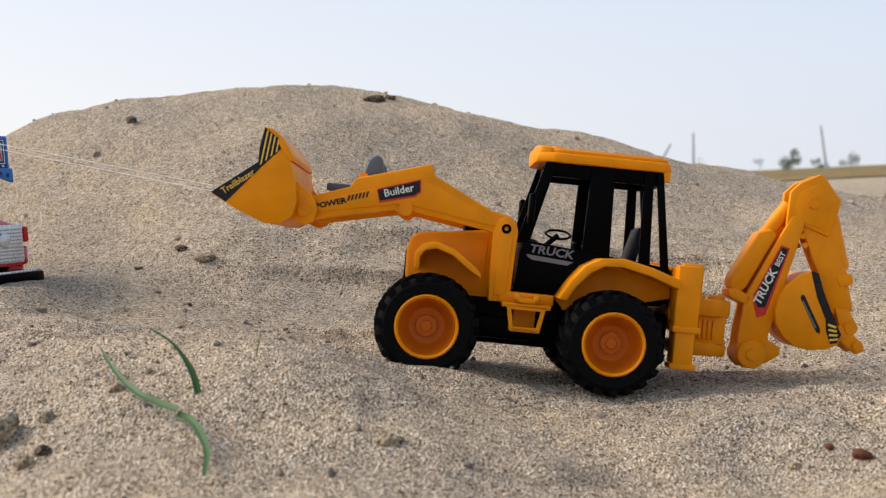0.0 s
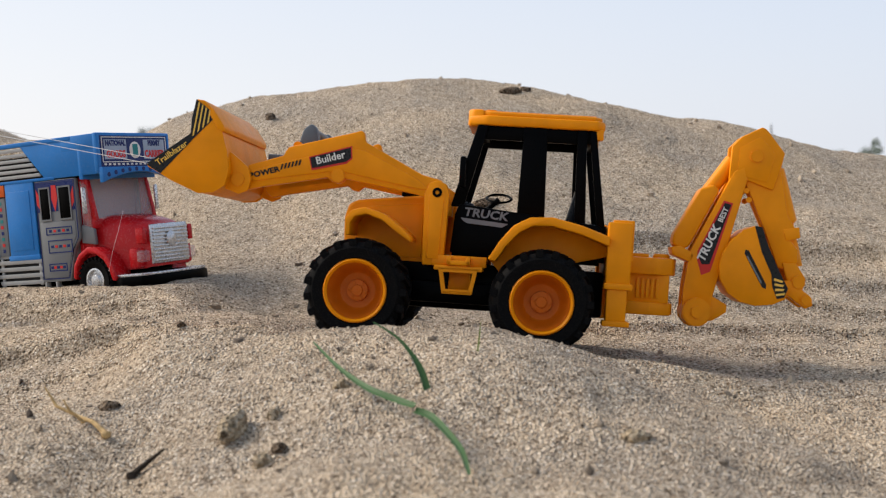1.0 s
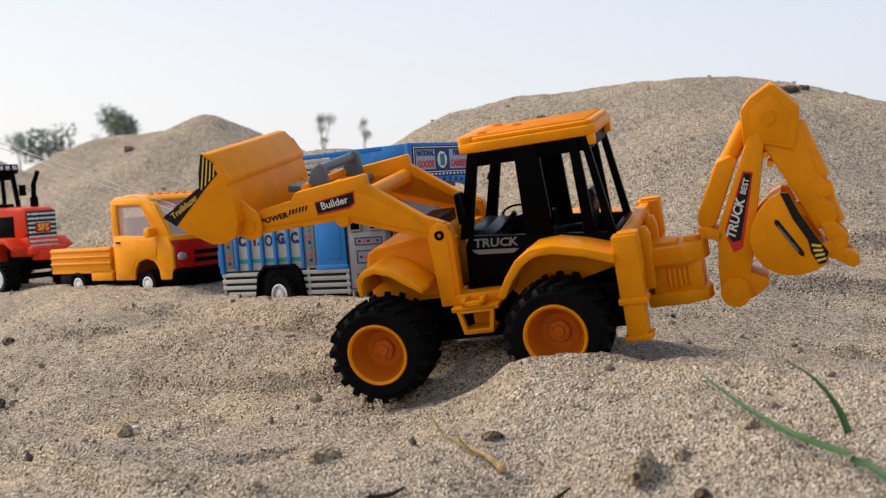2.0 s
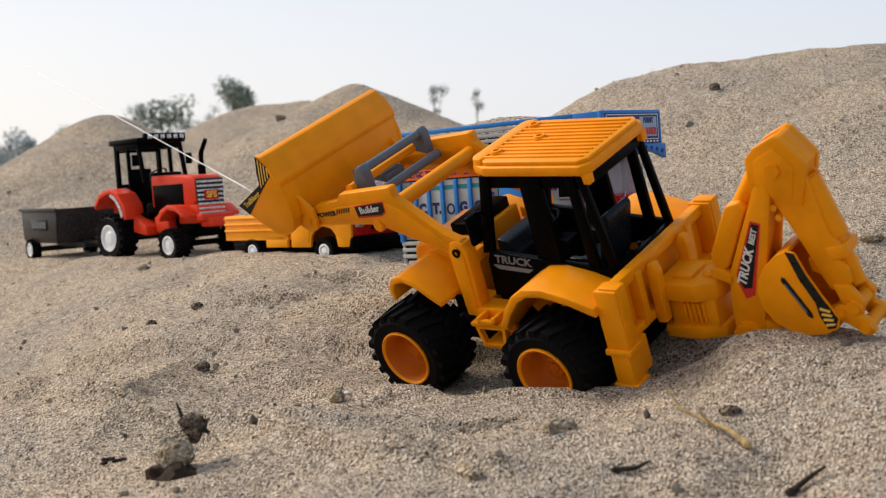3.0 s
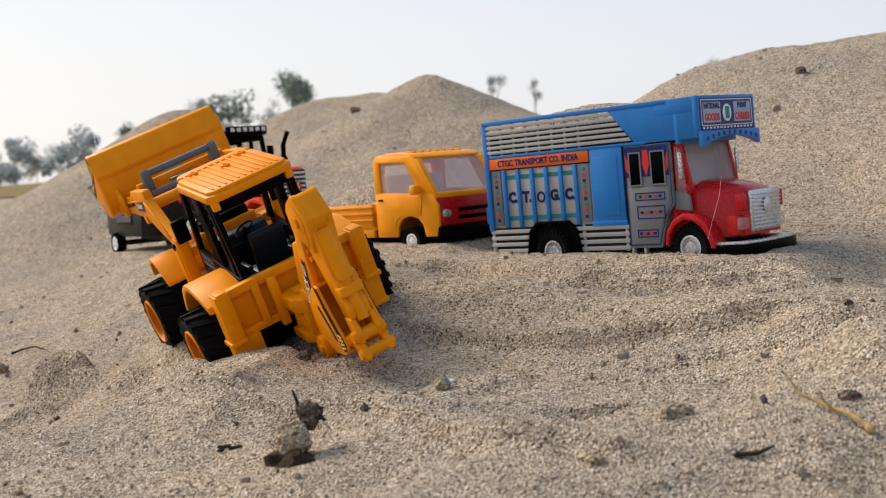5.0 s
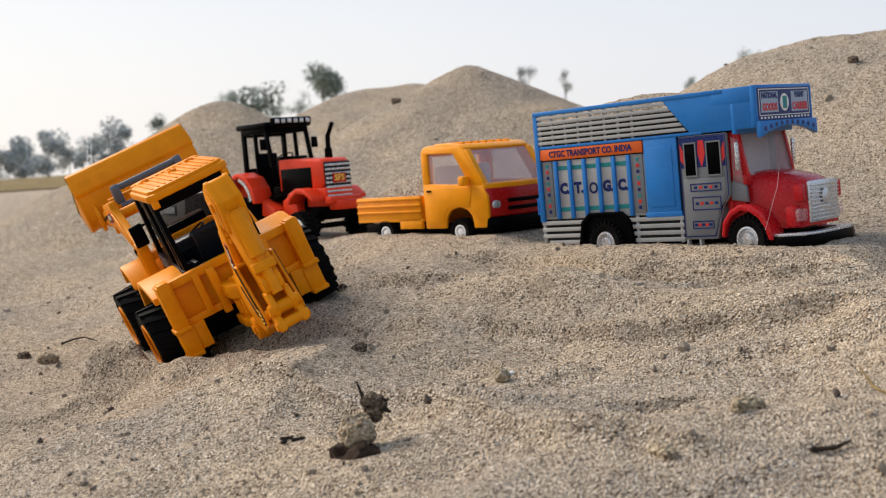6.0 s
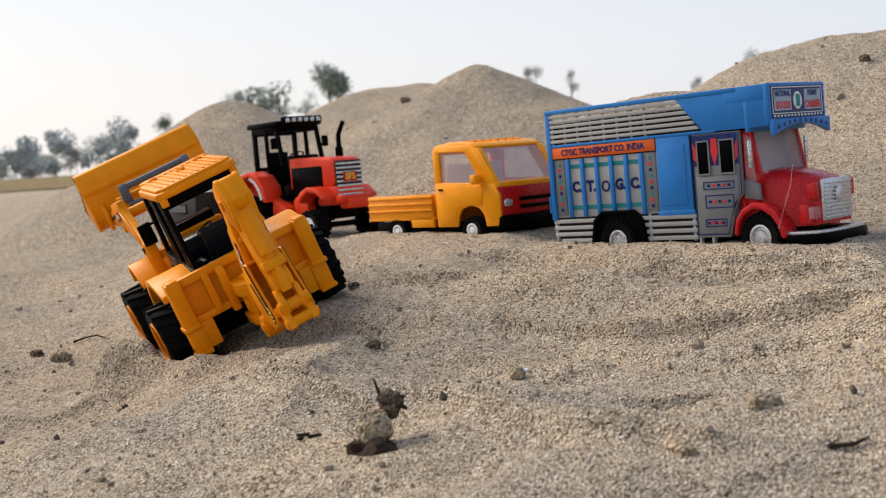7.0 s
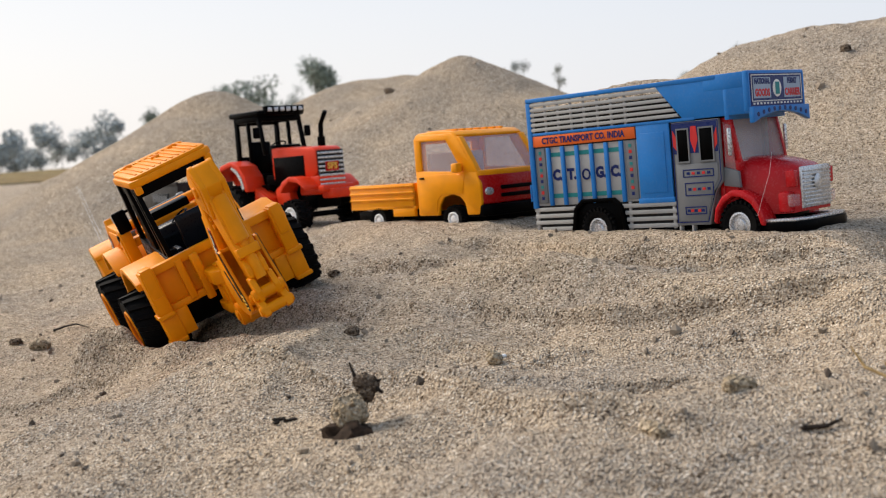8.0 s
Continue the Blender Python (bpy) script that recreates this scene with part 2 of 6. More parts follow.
def ground(x, y):
    """Height of the sand at x, y (arrays)."""
    x, y = np.atleast_1d(np.asarray(x, float)), np.atleast_1d(np.asarray(y, float))
    z = np.zeros(x.shape)
    for r, row in enumerate(HUMMOCKS):
        for c, h in enumerate(row):
            z += 0.001 * h * np.exp(-((x + 1.1 - 0.17 * c) ** 2 + (y - 0.45 - 0.14 * r) ** 2) / 0.0288)
    far = np.clip((np.hypot(x + 0.3, y - 1.0) - 2.6) / 4.0, 0, 1)
    z -= 0.05 * far
    # long heap behind the road
    dx = x + 0.12
    main = 0.214 * np.exp(-np.abs(dx / np.where(dx < 0, 0.43, 0.63)) ** np.where(dx < 0, 3.6, 2.0)) * np.exp(-np.abs((y - 1.5) / np.where(y < 1.5, 0.30, 0.6)) ** 2.2)
    # pointed heap
    d = np.hypot(x + 0.827, (y - 1.98))
    cone = 0.254 - 0.46 * np.sqrt(d * d + 0.0004)
    cone = np.maximum(cone, 0)
    # double heap at the field's edge: a steep one before a broad one
    d = np.hypot(x + 1.33, y - 2.05)
    left = np.maximum(0.250 - 0.52 * np.sqrt(d * d + 0.0022), 0)
    broad = 0.262 * np.exp(-np.abs((x + 1.20) / 0.36) ** 2.6 - np.abs((y - 2.66) / 0.45) ** 2.2)
    back = 0.17 * np.exp(-((x + 0.35) / 0.5) ** 2 - ((y - 2.5) / 0.5) ** 2)
    z = z + (main ** 4 + cone ** 4 + left ** 4 + broad ** 4 + back ** 4) ** 0.25
    near = 1 / (1 + np.exp(np.clip((np.hypot(x + 0.35, y - 0.8) - 1.6) / 0.15, -60, 60)))
    front = 1 / (1 + np.exp(np.clip((y - 0.66) / 0.03, -60, 60)))
    z += (0.0065 + 0.006 * front) * value_noise(x, y, 0.085, 3) + (0.0022 + 0.0016 * front) * value_noise(x, y, 0.034, 4) * near
    # wind ripples across the flat in front of the lorries
    rip = np.exp(-((x + 0.36) / 0.36) ** 4 - ((y - 0.73) / 0.17) ** 4)
    ph = (y + 0.06 * x) / 0.066 + 0.5 * value_noise(x, y, 0.13, 8) + 0.12 * value_noise(x, y, 0.03, 9)
    z += 0.0028 * rip * ((1 - np.abs(((ph % 1.0) - 0.5) * 2)) ** 1.7 - 0.35)
    for line, deep, wide in CRESTS:
        z += crest(x, y, line, deep, wide)
    # shaded hollow to the right of the broad left mound
    side = x + 0.585 + 0.035 * (y - 0.65) / 0.25 + 0.012 * value_noise(x, y, 0.09, 12)
    s = np.maximum(side, 0) / 0.045
    z -= 0.010 * s * np.exp(1 - s) * np.exp(-((y - 0.72) / 0.13) ** 4)
    for mx, my, sx, sy, low in HOLLOWS:
        z += np.minimum(low - z, 0) * np.exp(-((x - mx) / sx) ** 4 - ((y - my) / sy) ** 4)
    for mx, my, sx, sy, top in MOUNDS:
        z += np.maximum(top - z, 0) * np.exp(-((x - mx) / sx) ** 4 - ((y - my) / sy) ** 2)
    for (px, py, pz, _, _, turn), lx, ly, sunk in PADS:
        c, s = cos(radians(turn)), sin(radians(turn))
        a, b = (x - px) * c + (y - py) * s, (y - py) * c - (x - px) * s
        e = np.maximum(np.abs(a) / lx, np.abs(b) / ly)
        w = 1 / (1 + np.exp(np.clip((e - 1.12) / 0.07, -60, 60)))
        z = z * (1 - w) + (pz + sunk) * w
    z = rut(x, y, z, RUT_LEFT, 0.020)
    z = rut(x, y, z, RUT_RIGHT, 0.020)
    z += 0.0011 * value_noise(x, y, 0.014, 5) * near + 0.0006 * value_noise(x, y, 0.006, 6) * near
    return z


def axis_steps(lo, hi, step, mid_lo, mid_hi, mid_step, out_lo, out_hi, grow=1.16):
    """Fine steps from lo to hi, middling ones to mid_lo and mid_hi, growing ones beyond."""
    fine = list(np.arange(lo, hi, step))
    a = list(np.arange(lo - mid_step, mid_lo, -mid_step))
    b = list(np.arange(fine[-1] + mid_step, mid_hi, mid_step))
    s = mid_step
    while a[-1] > out_lo:
        s *= grow
        a.append(a[-1] - s)
    s = mid_step
    while b[-1] < out_hi:
        s *= grow
        b.append(b[-1] + s)
    return np.array(a[::-1] + fine + b)


def sheet(name, xs, ys, material):
    gx, gy = np.meshgrid(xs, ys)
    nx, ny = len(xs), len(ys)
    co = np.stack([gx.ravel(), gy.ravel(), ground(gx.ravel(), gy.ravel())], 1)
    i = (np.arange(ny - 1)[:, None] * nx + np.arange(nx - 1)[None, :]).ravel()
    quads = np.stack([i, i + 1, i + nx + 1, i + nx], 1)
    me = bpy.data.meshes.new(name)
    me.vertices.add(len(co))
    me.vertices.foreach_set("co", co.ravel())
    me.loops.add(quads.size)
    me.loops.foreach_set("vertex_index", quads.ravel())
    me.polygons.add(len(quads))
    me.polygons.foreach_set("loop_start", np.arange(0, quads.size, 4))
    me.polygons.foreach_set("loop_total", np.full(len(quads), 4))
    me.polygons.foreach_set("use_smooth", np.ones(len(quads), bool))
    me.update(calc_edges=True)
    me.materials.append(material)
    return new(name, me)


XS = axis_steps(-1.05, 0.42, 0.0028, -1.8, 0.95, 0.011, -90, 90)
YS = axis_steps(0.44, 1.12, 0.0019, 0.2, 3.0, 0.011, -60, 120)
tagged(sheet("ground", XS, YS, SAND), "pale coarse river sand with heaps, ripples and ruts", "sand", kind="structure")

# ---- mesh tools: lengths in millimetres, scaled by u ----
def part(name, bm, material, parent, label="", smooth=True):
    me = bpy.data.meshes.new(name)
    bmesh.ops.recalc_face_normals(bm, faces=bm.faces)
    bm.to_mesh(me)
    bm.free()
    me.materials.append(material)
    if smooth:
        me.shade_smooth()
        me.set_sharp_from_angle(angle=radians(32))
    ob = new(name, me)
    ob.parent = parent
    if label:
        tagged(ob, label)
    return ob


def prof(pts, y0, y1, bev=0.8, u=0.001, seg=2):
    """A side outline (x, z) pushed from y0 to y1, edges rounded."""
    bm = bmesh.new()
    a = [bm.verts.new((x * u, y0 * u, z * u)) for x, z in pts]
    b = [bm.verts.new((x * u, y1 * u, z * u)) for x, z in pts]
    n = len(pts)
    bm.faces.new(a)
    bm.faces.new(b[::-1])
    for i in range(n):
        bm.faces.new((a[i], b[i], b[(i + 1) % n], a[(i + 1) % n]))
    bmesh.ops.recalc_face_normals(bm, faces=bm.faces)
    if bev:
        es = [e for e in bm.edges if len(e.link_faces) == 2 and e.calc_face_angle(0) > 0.35]
        bmesh.ops.bevel(bm, geom=es, offset=bev * u, segments=seg, affect="EDGES", profile=0.5, clamp_overlap=True)
    return bm


def box(x0, x1, y0, y1, z0, z1, bev=0.8, u=0.001, seg=2):
    return prof([(x0, z0), (x1, z0), (x1, z1), (x0, z1)], y0, y1, bev, u, seg)


def plan(pts, z0, z1, bev=0.8, u=0.001):
    """An outline seen from above (x, y), pushed from z0 to z1."""
    bm = prof([(x, y) for x, y in pts], z0, z1, bev, u)
    for v in bm.verts:
        v.co = Vector((v.co.x, v.co.z, v.co.y))
    return bm


def lathe(profile, seg=40, u=0.001, centre=(0, 0, 0), closed=False, cap=True):
    """A ring profile (radius, y) turned about the y axis."""
    bm = bmesh.new()
    rings = []
    for k in range(seg):
        a = 2 * pi * k / seg
        rings.append([bm.verts.new(((centre[0] + r * cos(a)) * u, (centre[1] + y) * u, (centre[2] + r * sin(a)) * u)) for r, y in profile])
    m = len(profile)
    for k in range(seg):
        p, q = rings[k], rings[(k + 1) % seg]
        for i in range(m if closed else m - 1):
            bm.faces.new((p[i], p[(i + 1) % m], q[(i + 1) % m], q[i]))
    if not closed and cap:
        for idx in (0, m - 1):
            if profile[idx][0] > 0.01:
                bm.faces.new([r[idx] for r in rings])
    bmesh.ops.remove_doubles(bm, verts=bm.verts, dist=1e-6)
    bmesh.ops.recalc_face_normals(bm, faces=bm.faces)
    return bm


def rod(p0, p1, r, u=0.001, seg=16, r1=None, bev=0.0):
    """A round bar from p0 to p1."""
    p0, p1 = Vector(p0) * u, Vector(p1) * u
    bm = bmesh.new()
    bmesh.ops.create_cone(bm, cap_ends=True, segments=seg, radius1=r * u, radius2=(r if r1 is None else r1) * u, depth=(p1 - p0).length)
    if bev:
        es = [e for e in bm.edges if len(e.link_faces) == 2 and e.calc_face_angle(0) > 1.0]
        bmesh.ops.bevel(bm, geom=es, offset=bev * u, segments=2, affect="EDGES")
    m = Matrix.Translation((p0 + p1) / 2) @ (p1 - p0).to_track_quat("Z", "Y").to_matrix().to_4x4()
    bmesh.ops.transform(bm, matrix=m, verts=bm.verts)
    return bm


def join(*bms):
    """One bmesh out of several."""
    out = bms[0]
    for b in bms[1:]:
        me = bpy.data.meshes.new("piece")
        b.to_mesh(me)
        b.free()
        out.from_mesh(me)
        bpy.data.meshes.remove(me)
    return out


def turned(bm, m):
    bmesh.ops.transform(bm, matrix=m, verts=bm.verts)
    return bm


def mirrored(bm):
    """The same piece on the other side (y turned round)."""
    for v in bm.verts:
        v.co.y = -v.co.y
    bmesh.ops.reverse_faces(bm, faces=bm.faces)
    return bm


def bars(outline_pts, y0, y1, width, u=0.001):
    """A closed frame of given bar width round an outline (x, z)."""
    cx = sum(p[0] for p in outline_pts) / len(outline_pts)
    cz = sum(p[1] for p in outline_pts) / len(outline_pts)
    bm = bmesh.new()
    ins = []
    n = len(outline_pts)
    for i in range(n):
        (ax, az), (bx, bz), (px, pz) = outline_pts[i], outline_pts[(i + 1) % n], outline_pts[i - 1]
        e1, e2 = Vector((bx - ax, bz - az)).normalized(), Vector((px - ax, pz - az)).normalized()
        d = (e1 + e2)
        s = max(0.25, abs(e1.cross(e2)))
        v = Vector((ax, az)) + d * (width / s)
        ins.append((v.x, v.y))
    ring = []
    for y in (y0, y1):
        ring.append([bm.verts.new((x * u, y * u, z * u)) for x, z in outline_pts])
        ring.append([bm.verts.new((x * u, y * u, z * u)) for x, z in ins])
    o0, i0, o1, i1 = ring
    for k in range(n):
        j = (k + 1) % n
        for q in ((o0[k], o0[j], i0[j], i0[k]), (o1[k], i1[k], i1[j], o1[j]), (o0[k], o1[k], o1[j], o0[j]), (i0[k], i0[j], i1[j], i1[k])):
            bm.faces.new(q)
    bmesh.ops.recalc_face_normals(bm, faces=bm.faces)
    return bm


def lettering(text, size, m, material, parent, bold=0.0, name="lettering", depth=0.00012, shear=0.0, squeeze=1.0):
    """Words in the built-in font as a thin raised mesh, centred, at the pose m in the parent's space."""
    cu = bpy.data.curves.new(name, "FONT")
    cu.body, cu.size, cu.extrude, cu.offset, cu.shear = text, size, depth, bold, shear
    cu.align_x, cu.align_y, cu.resolution_u = "CENTER", "CENTER", 2
    tmp = new(name, cu)
    me = bpy.data.meshes.new_from_object(tmp.evaluated_get(bpy.context.evaluated_depsgraph_get()))
    bpy.data.objects.remove(tmp)
    me.transform(m @ Matrix.Diagonal((squeeze, 1, 1, 1)))
    me.materials.clear()
    me.materials.append(material)
    ob = new(name, me)
    ob.parent = parent
    return ob


# axes for writing on a thing's left (+y) side, right (-y) side and front (+x)
ON_LEFT = Matrix(((-1, 0, 0, 0), (0, 0, 1, 0), (0, 1, 0, 0), (0, 0, 0, 1)))
ON_RIGHT = Matrix(((1, 0, 0, 0), (0, 0, -1, 0), (0, 1, 0, 0), (0, 0, 0, 1)))
ON_FRONT = Matrix(((0, 0, 1, 0), (1, 0, 0, 0), (0, 1, 0, 0), (0, 0, 0, 1)))

GREY = plastic("grey_plastic", (0.10, 0.115, 0.13), 0.4)
SMOKE = plastic("dark_grey_plastic", (0.007, 0.009, 0.012), 0.3, spec=0.12)
RUBBER = plastic("tyre_rubber", (0.0030, 0.0030, 0.0033), 0.6, dust=0.025, spec=0.05, scale=140)
# darker orange than the rim's edge: the dish's shade is put into it
RIM = plastic("shaded_rim_plastic", (0.50, 0.105, 0.002), 0.42, dust=0.06, spec=0.15)
STICKER = plastic("black_sticker", (0.008, 0.008, 0.008), 0.3)
STICKER_RED = plastic("red_sticker", (0.55, 0.03, 0.02), 0.35)
SILVER = plastic("silver_print", (0.16, 0.165, 0.17), 0.4)
PALE = plastic("pale_print", (0.70, 0.68, 0.62), 0.4)
WHITE = plastic("white_plastic", (0.78, 0.78, 0.76), 0.35)
GOLD = plastic("yellow_print", (0.80, 0.48, 0.08), 0.4)
THREAD = plastic("white_thread", (0.75, 0.74, 0.72), 0.5)


def tyre_mesh(r, w, u, lugs=19, hub=0.58, lug_h=2.6):
    """A tyre about the y axis, from y = 0 to -w, with slanted lugs."""
    ri = r * hub
    p = [(ri, -1), (ri + 1.5, 0.2), (r * 0.80, 0.8), (r - 4.2, -0.6), (r - lug_h, -3.5), (r - lug_h, -w + 3.5), (r - 4.2, -w + 0.6), (r * 0.8, -w - 0.5), (ri, -w + 1)]
    bm = lathe(p, 48, u, closed=True)
    for side in (0, 1):
        for k in range(lugs):
            a0 = 2 * pi * (k + 0.5 * side) / lugs
            for (ya, yb, da) in ((0.0, -w * 0.56, 0.0),):
                y_out, y_in = (0.3, -w * 0.54) if side == 0 else (-w - 0.3, -w * 0.46)
                t = 0.085 if lugs < 24 else 0.06
                ang = ((a0 - t, y_out), (a0 + t, y_out), (a0 + t * 0.8 + 0.2, y_in), (a0 - t * 0.8 + 0.2, y_in))
                lo, hi = [], []
                for i, (a, y) in enumerate(ang):
                    hr = r - (0.9 if i < 2 else 0.0)
                    lo.append(bm.verts.new(((r - lug_h - 2.5) * cos(a) * u, y * u, (r - lug_h - 2.5) * sin(a) * u)))
                    b = a + (0.02 if i in (0, 3) else -0.02)
                    hi.append(bm.verts.new((hr * cos(b) * u, y * u, hr * sin(b) * u)))
                bm.faces.new(hi)
                for i in range(4):
                    j = (i + 1) % 4
                    bm.faces.new((lo[i], lo[j], hi[j], hi[i]))
    return bm


def backhoe_wheel(u):
    """Chunky lugged tyre on a rim coloured dark for its dish's shade; its outer face looks along +y."""
    w = new("wheel")
    tyre = part("tyre", tyre_mesh(33, 36, u), RUBBER, w, "black rubber tyre with chunky lugs")
    rim = part("rim", lathe([(18.6, 0.6), (19.6, 1.0), (19.6, -3), (18.6, -3.4), (17.2, 0.2), (16.2, -1.5), (14.6, -9), (11, -13.5), (6.8, -14), (6.6, -11.6), (3.6, -11.2), (3.2, -10.2), (0.01, -10.0)], 44, u, cap=False), RIM, w, "plastic rim with its dish shade in the colour")
    part("rim_edge", lathe([(17.4, -0.2), (18.9, 1.4), (19.8, 0.6), (19.6, -1)], 44, u, closed=True), YELLOW, w)
    for k in range(6):
        a = k * pi / 3
        part("bolt", lathe([(1.0, -14), (1.0, -13.0), (0.01, -12.8)], 8, u, (5.1 * cos(a), 2.3, 5.1 * sin(a))), RIM, w)
    return w


def build_backhoe():
    u = 0.00095
    g = tagged(new("backhoe_loader"), "yellow toy backhoe loader with black cab, pulled by a thread", "toy digger")
    # chassis; its wide rear block is added to darken the space between the wheels
    part("chassis", join(box(-100, 45, -28, 28, 22, 52, 2, u), box(-101, -42, -42, 42, 23, 52, 2, u), box(-50, 40, -40, 40, 26, 40, 2, u), rod((53, -60, 31.5), (53, 60, 31.5), 5, u), rod((-62, -60, 31.5), (-62, 60, 31.5), 5, u)), BLACK, g)
    # bonnet with sloping nose and side panel line
    part("bonnet", join(prof([(14, 46), (64, 46), (70, 60), (70.5, 78), (68, 87), (62, 90), (14, 96)], -27, 27, 2.5, u, 3), prof([(18, 54), (60, 54), (64, 77), (54, 86), (18, 90)], -28, 28, 0.8, u)), YELLOW, g)
    part("grille", box(69.6, 71.2, -18, 18, 58, 78, 0.6, u), BLACK, g)
    part("engine_block", box(17, 34, -22, 22, 94, 103, 1.2, u), BLACK, g)
    # front mudguards: bent plates reaching out over the tyres
    arc = [(64, 66), (64.5, 76), (60, 82), (52, 84), (40, 80.5), (28, 72), (22, 66.5), (22, 63.5), (30, 68.5), (41, 76.5), (51, 79.8), (58, 78), (61, 74), (61, 66)]
    for s in (1, -1):
        b = prof(arc, 27, 64, 0.7, u)
        part("mudguard", b if s > 0 else mirrored(b), YELLOW, g)
    # cab lower body: black panels with a curved belt
    side = [(-1, 59), (-29, 58), (-50, 62), (-70, 66), (-98, 70), (-101, 78), (-96, 82), (-6, 91), (-3, 84)]
    for s in (1, -1):
        b = prof(side, 31, 35.5, 0.6, u)
        part("side_panel", b if s > 0 else mirrored(b), BLACK, g)
    part("cab_floor", box(-98, -2, -31, 31, 56, 60, 0.5, u), BLACK, g)
    part("dashboard", join(prof([(-4, 60), (-16, 60), (-20, 84), (-14, 92), (-4, 94)], -24, 24, 1.5, u), box(-30, -18, 14, 28, 60, 74, 1.2, u), box(-30, -18, -28, -14, 60, 74, 1.2, u)), SMOKE, g)
    part("steering_wheel", turned(lathe([(8.2, -0.9), (9.4, 0), (8.2, 0.9), (7.2, 0)], 24, u, closed=True), pose(-0.0285, 0, 0.0925, 0, 0, 0) @ pose(0, 0, 0, 68, 0, 0) @ pose(0, 0, 0, 0, 0, 0)), BLACK, g)
    part("steering_column", rod((-17, 0, 84), (-30, 0, 97), 1.8, u), BLACK, g)
    seat = part("seat", join(prof([(-52, 62), (-76, 62), (-78, 74), (-54, 74), (-50, 70)], -15, 15, 2, u), prof([(-72, 72), (-79, 72), (-87, 104), (-85, 108), (-81, 106)], -14, 14, 1.5, u)), SMOKE, g, "dark grey plastic seat")
    part("armrest", box(-76, -56, 17, 21, 78, 81, 0.8, u), SMOKE, seat)
    part("armrest", box(-76, -56, -21, -17, 78, 81, 0.8, u), SMOKE, seat)
    part("console", join(box(-58, -40, -30, -19, 60, 80, 1.2, u), rod((-46, -25, 80), (-44, -25, 92), 1.1, u), rod((-52, -25, 80), (-51, -25, 90), 1.1, u), lathe([(0.01, -2), (2, 0), (0.01, 2)], 10, u, (-44, -25, 93)), lathe([(0.01, -2), (2, 0), (0.01, 2)], 10, u, (-51, -25, 91)), box(-96, -84, -22, 22, 60, 70, 1, u), rod((-90, 8, 70), (-91, 8, 80), 1.2, u), rod((-90, -6, 70), (-91, -6, 80), 1.2, u)), SMOKE, g, "grey control console with levers")
    # cab posts
    def post(a, b, wx, wy, y):
        """A leaning post from (x, z) a to b at y."""
        p = prof([(a[0] - wx, a[1]), (a[0] + wx, a[1]), (b[0] + wx * 0.85, b[1]), (b[0] - wx * 0.85, b[1])], y - wy, y + wy, 0.6, u)
        return p
    for s in (1, -1):
        for nm, a, b, wx in (("front_post", (-4, 89), (-18, 143), 4.2), ("door_post", (-52, 84), (-52, 143), 9.0), ("rear_post", (-84, 80), (-82, 143), 3.6), ("rear_strut", (-98, 78), (-89, 143), 2.6)):
            part(nm, post(a, b, wx, 2.0, 32.5 * s), BLACK, g)
        part("roof_rail", box(-92, -16, 30.5 * s - 2, 30.5 * s + 2, 134, 143, 0.5, u), BLACK, g)
    # the tall rear one is an added panel that darkens the cab's inside
    for rail in (box(-92, -87, -33, 33, 134, 143, 0.5, u), box(-101, -97, -33, 33, 58, 82, 0.5, u), box(-21, -16, -33, 33, 137, 143, 0.5, u)):
        part("cross_rail", rail, BLACK, g)
    for s in (1, -1):
        mirror = part("mirror", join(box(-9, -5, 37, 49, 101, 121, 1.5, u) if s > 0 else box(-9, -5, -49, -37, 101, 121, 1.5, u), rod((-7, 33 * s, 118), (-7, 40 * s, 118), 1.2, u)), BLACK, g)
    # roof with ribs, lip and three round caps
    roof_pts = [(-97, -30), (-92, -36), (-20, -36), (-8, -30), (-8, 30), (-20, 36), (-92, 36), (-97, 30)]
    roof = part("roof", join(plan(roof_pts, 143, 149.5, 1.8, u), plan([(x * 0.955 - 2.3, y * 0.93) for x, y in roof_pts], 149, 152.2, 1.2, u)), YELLOW, g, "yellow ribbed plastic cab roof")
    part("roof_visor", plan([(-18, -33), (-10.5, -31), (-7.5, -27), (-7.5, 27), (-10.5, 31), (-18, 33)], 142.4, 153.6, 1.6, u), YELLOW, roof)
    for k in range(11):
        yy = -27 + 5.4 * k
        part("roof_rib", box(-91, -14, yy - 0.9, yy + 0.9, 152.0, 153.2, 0.4, u), YELLOW, roof)
    for x, y in ((-22, 20), (-40, -2), (-22, -22)):
        c = lathe([(2.2, 0), (2.2, 2.4), (3.6, 2.4), (4.2, 0.4), (4.2, -0.5)], 20, u)
        part("roof_cap", turned(c, Matrix.Translation((x * u, y * u, 152.0 * u)) @ pose(0, 0, 0, 90, 0, 0)), YELLOW, roof)
    for s in (1, -1):
        part("roof_tab", box(-96, -88, 31 * s - 3, 31 * s + 3, 137, 144, 1, u), YELLOW, roof)
    # rear mudguards: hollow arched plates
    arc2 = [(-27, 56), (-34, 68), (-42, 78), (-52, 83.5), (-66, 84.5), (-84, 80.5), (-102, 74.5), (-102, 68.5), (-84, 75), (-66, 79), (-54, 78.5), (-46, 74), (-38, 65), (-32, 55)]
    for s in (1, -1):
        b = join(prof(arc2, 33, 68, 0.9, u), prof([(-27, 56), (-34, 68), (-42, 78), (-52, 83.5), (-66, 84.5), (-84, 80.5), (-102, 74.5), (-102, 62), (-46, 48), (-34, 48)], 33, 36.5, 0.5, u))
        part("rear_mudguard", b if s > 0 else mirrored(b), YELLOW, g)
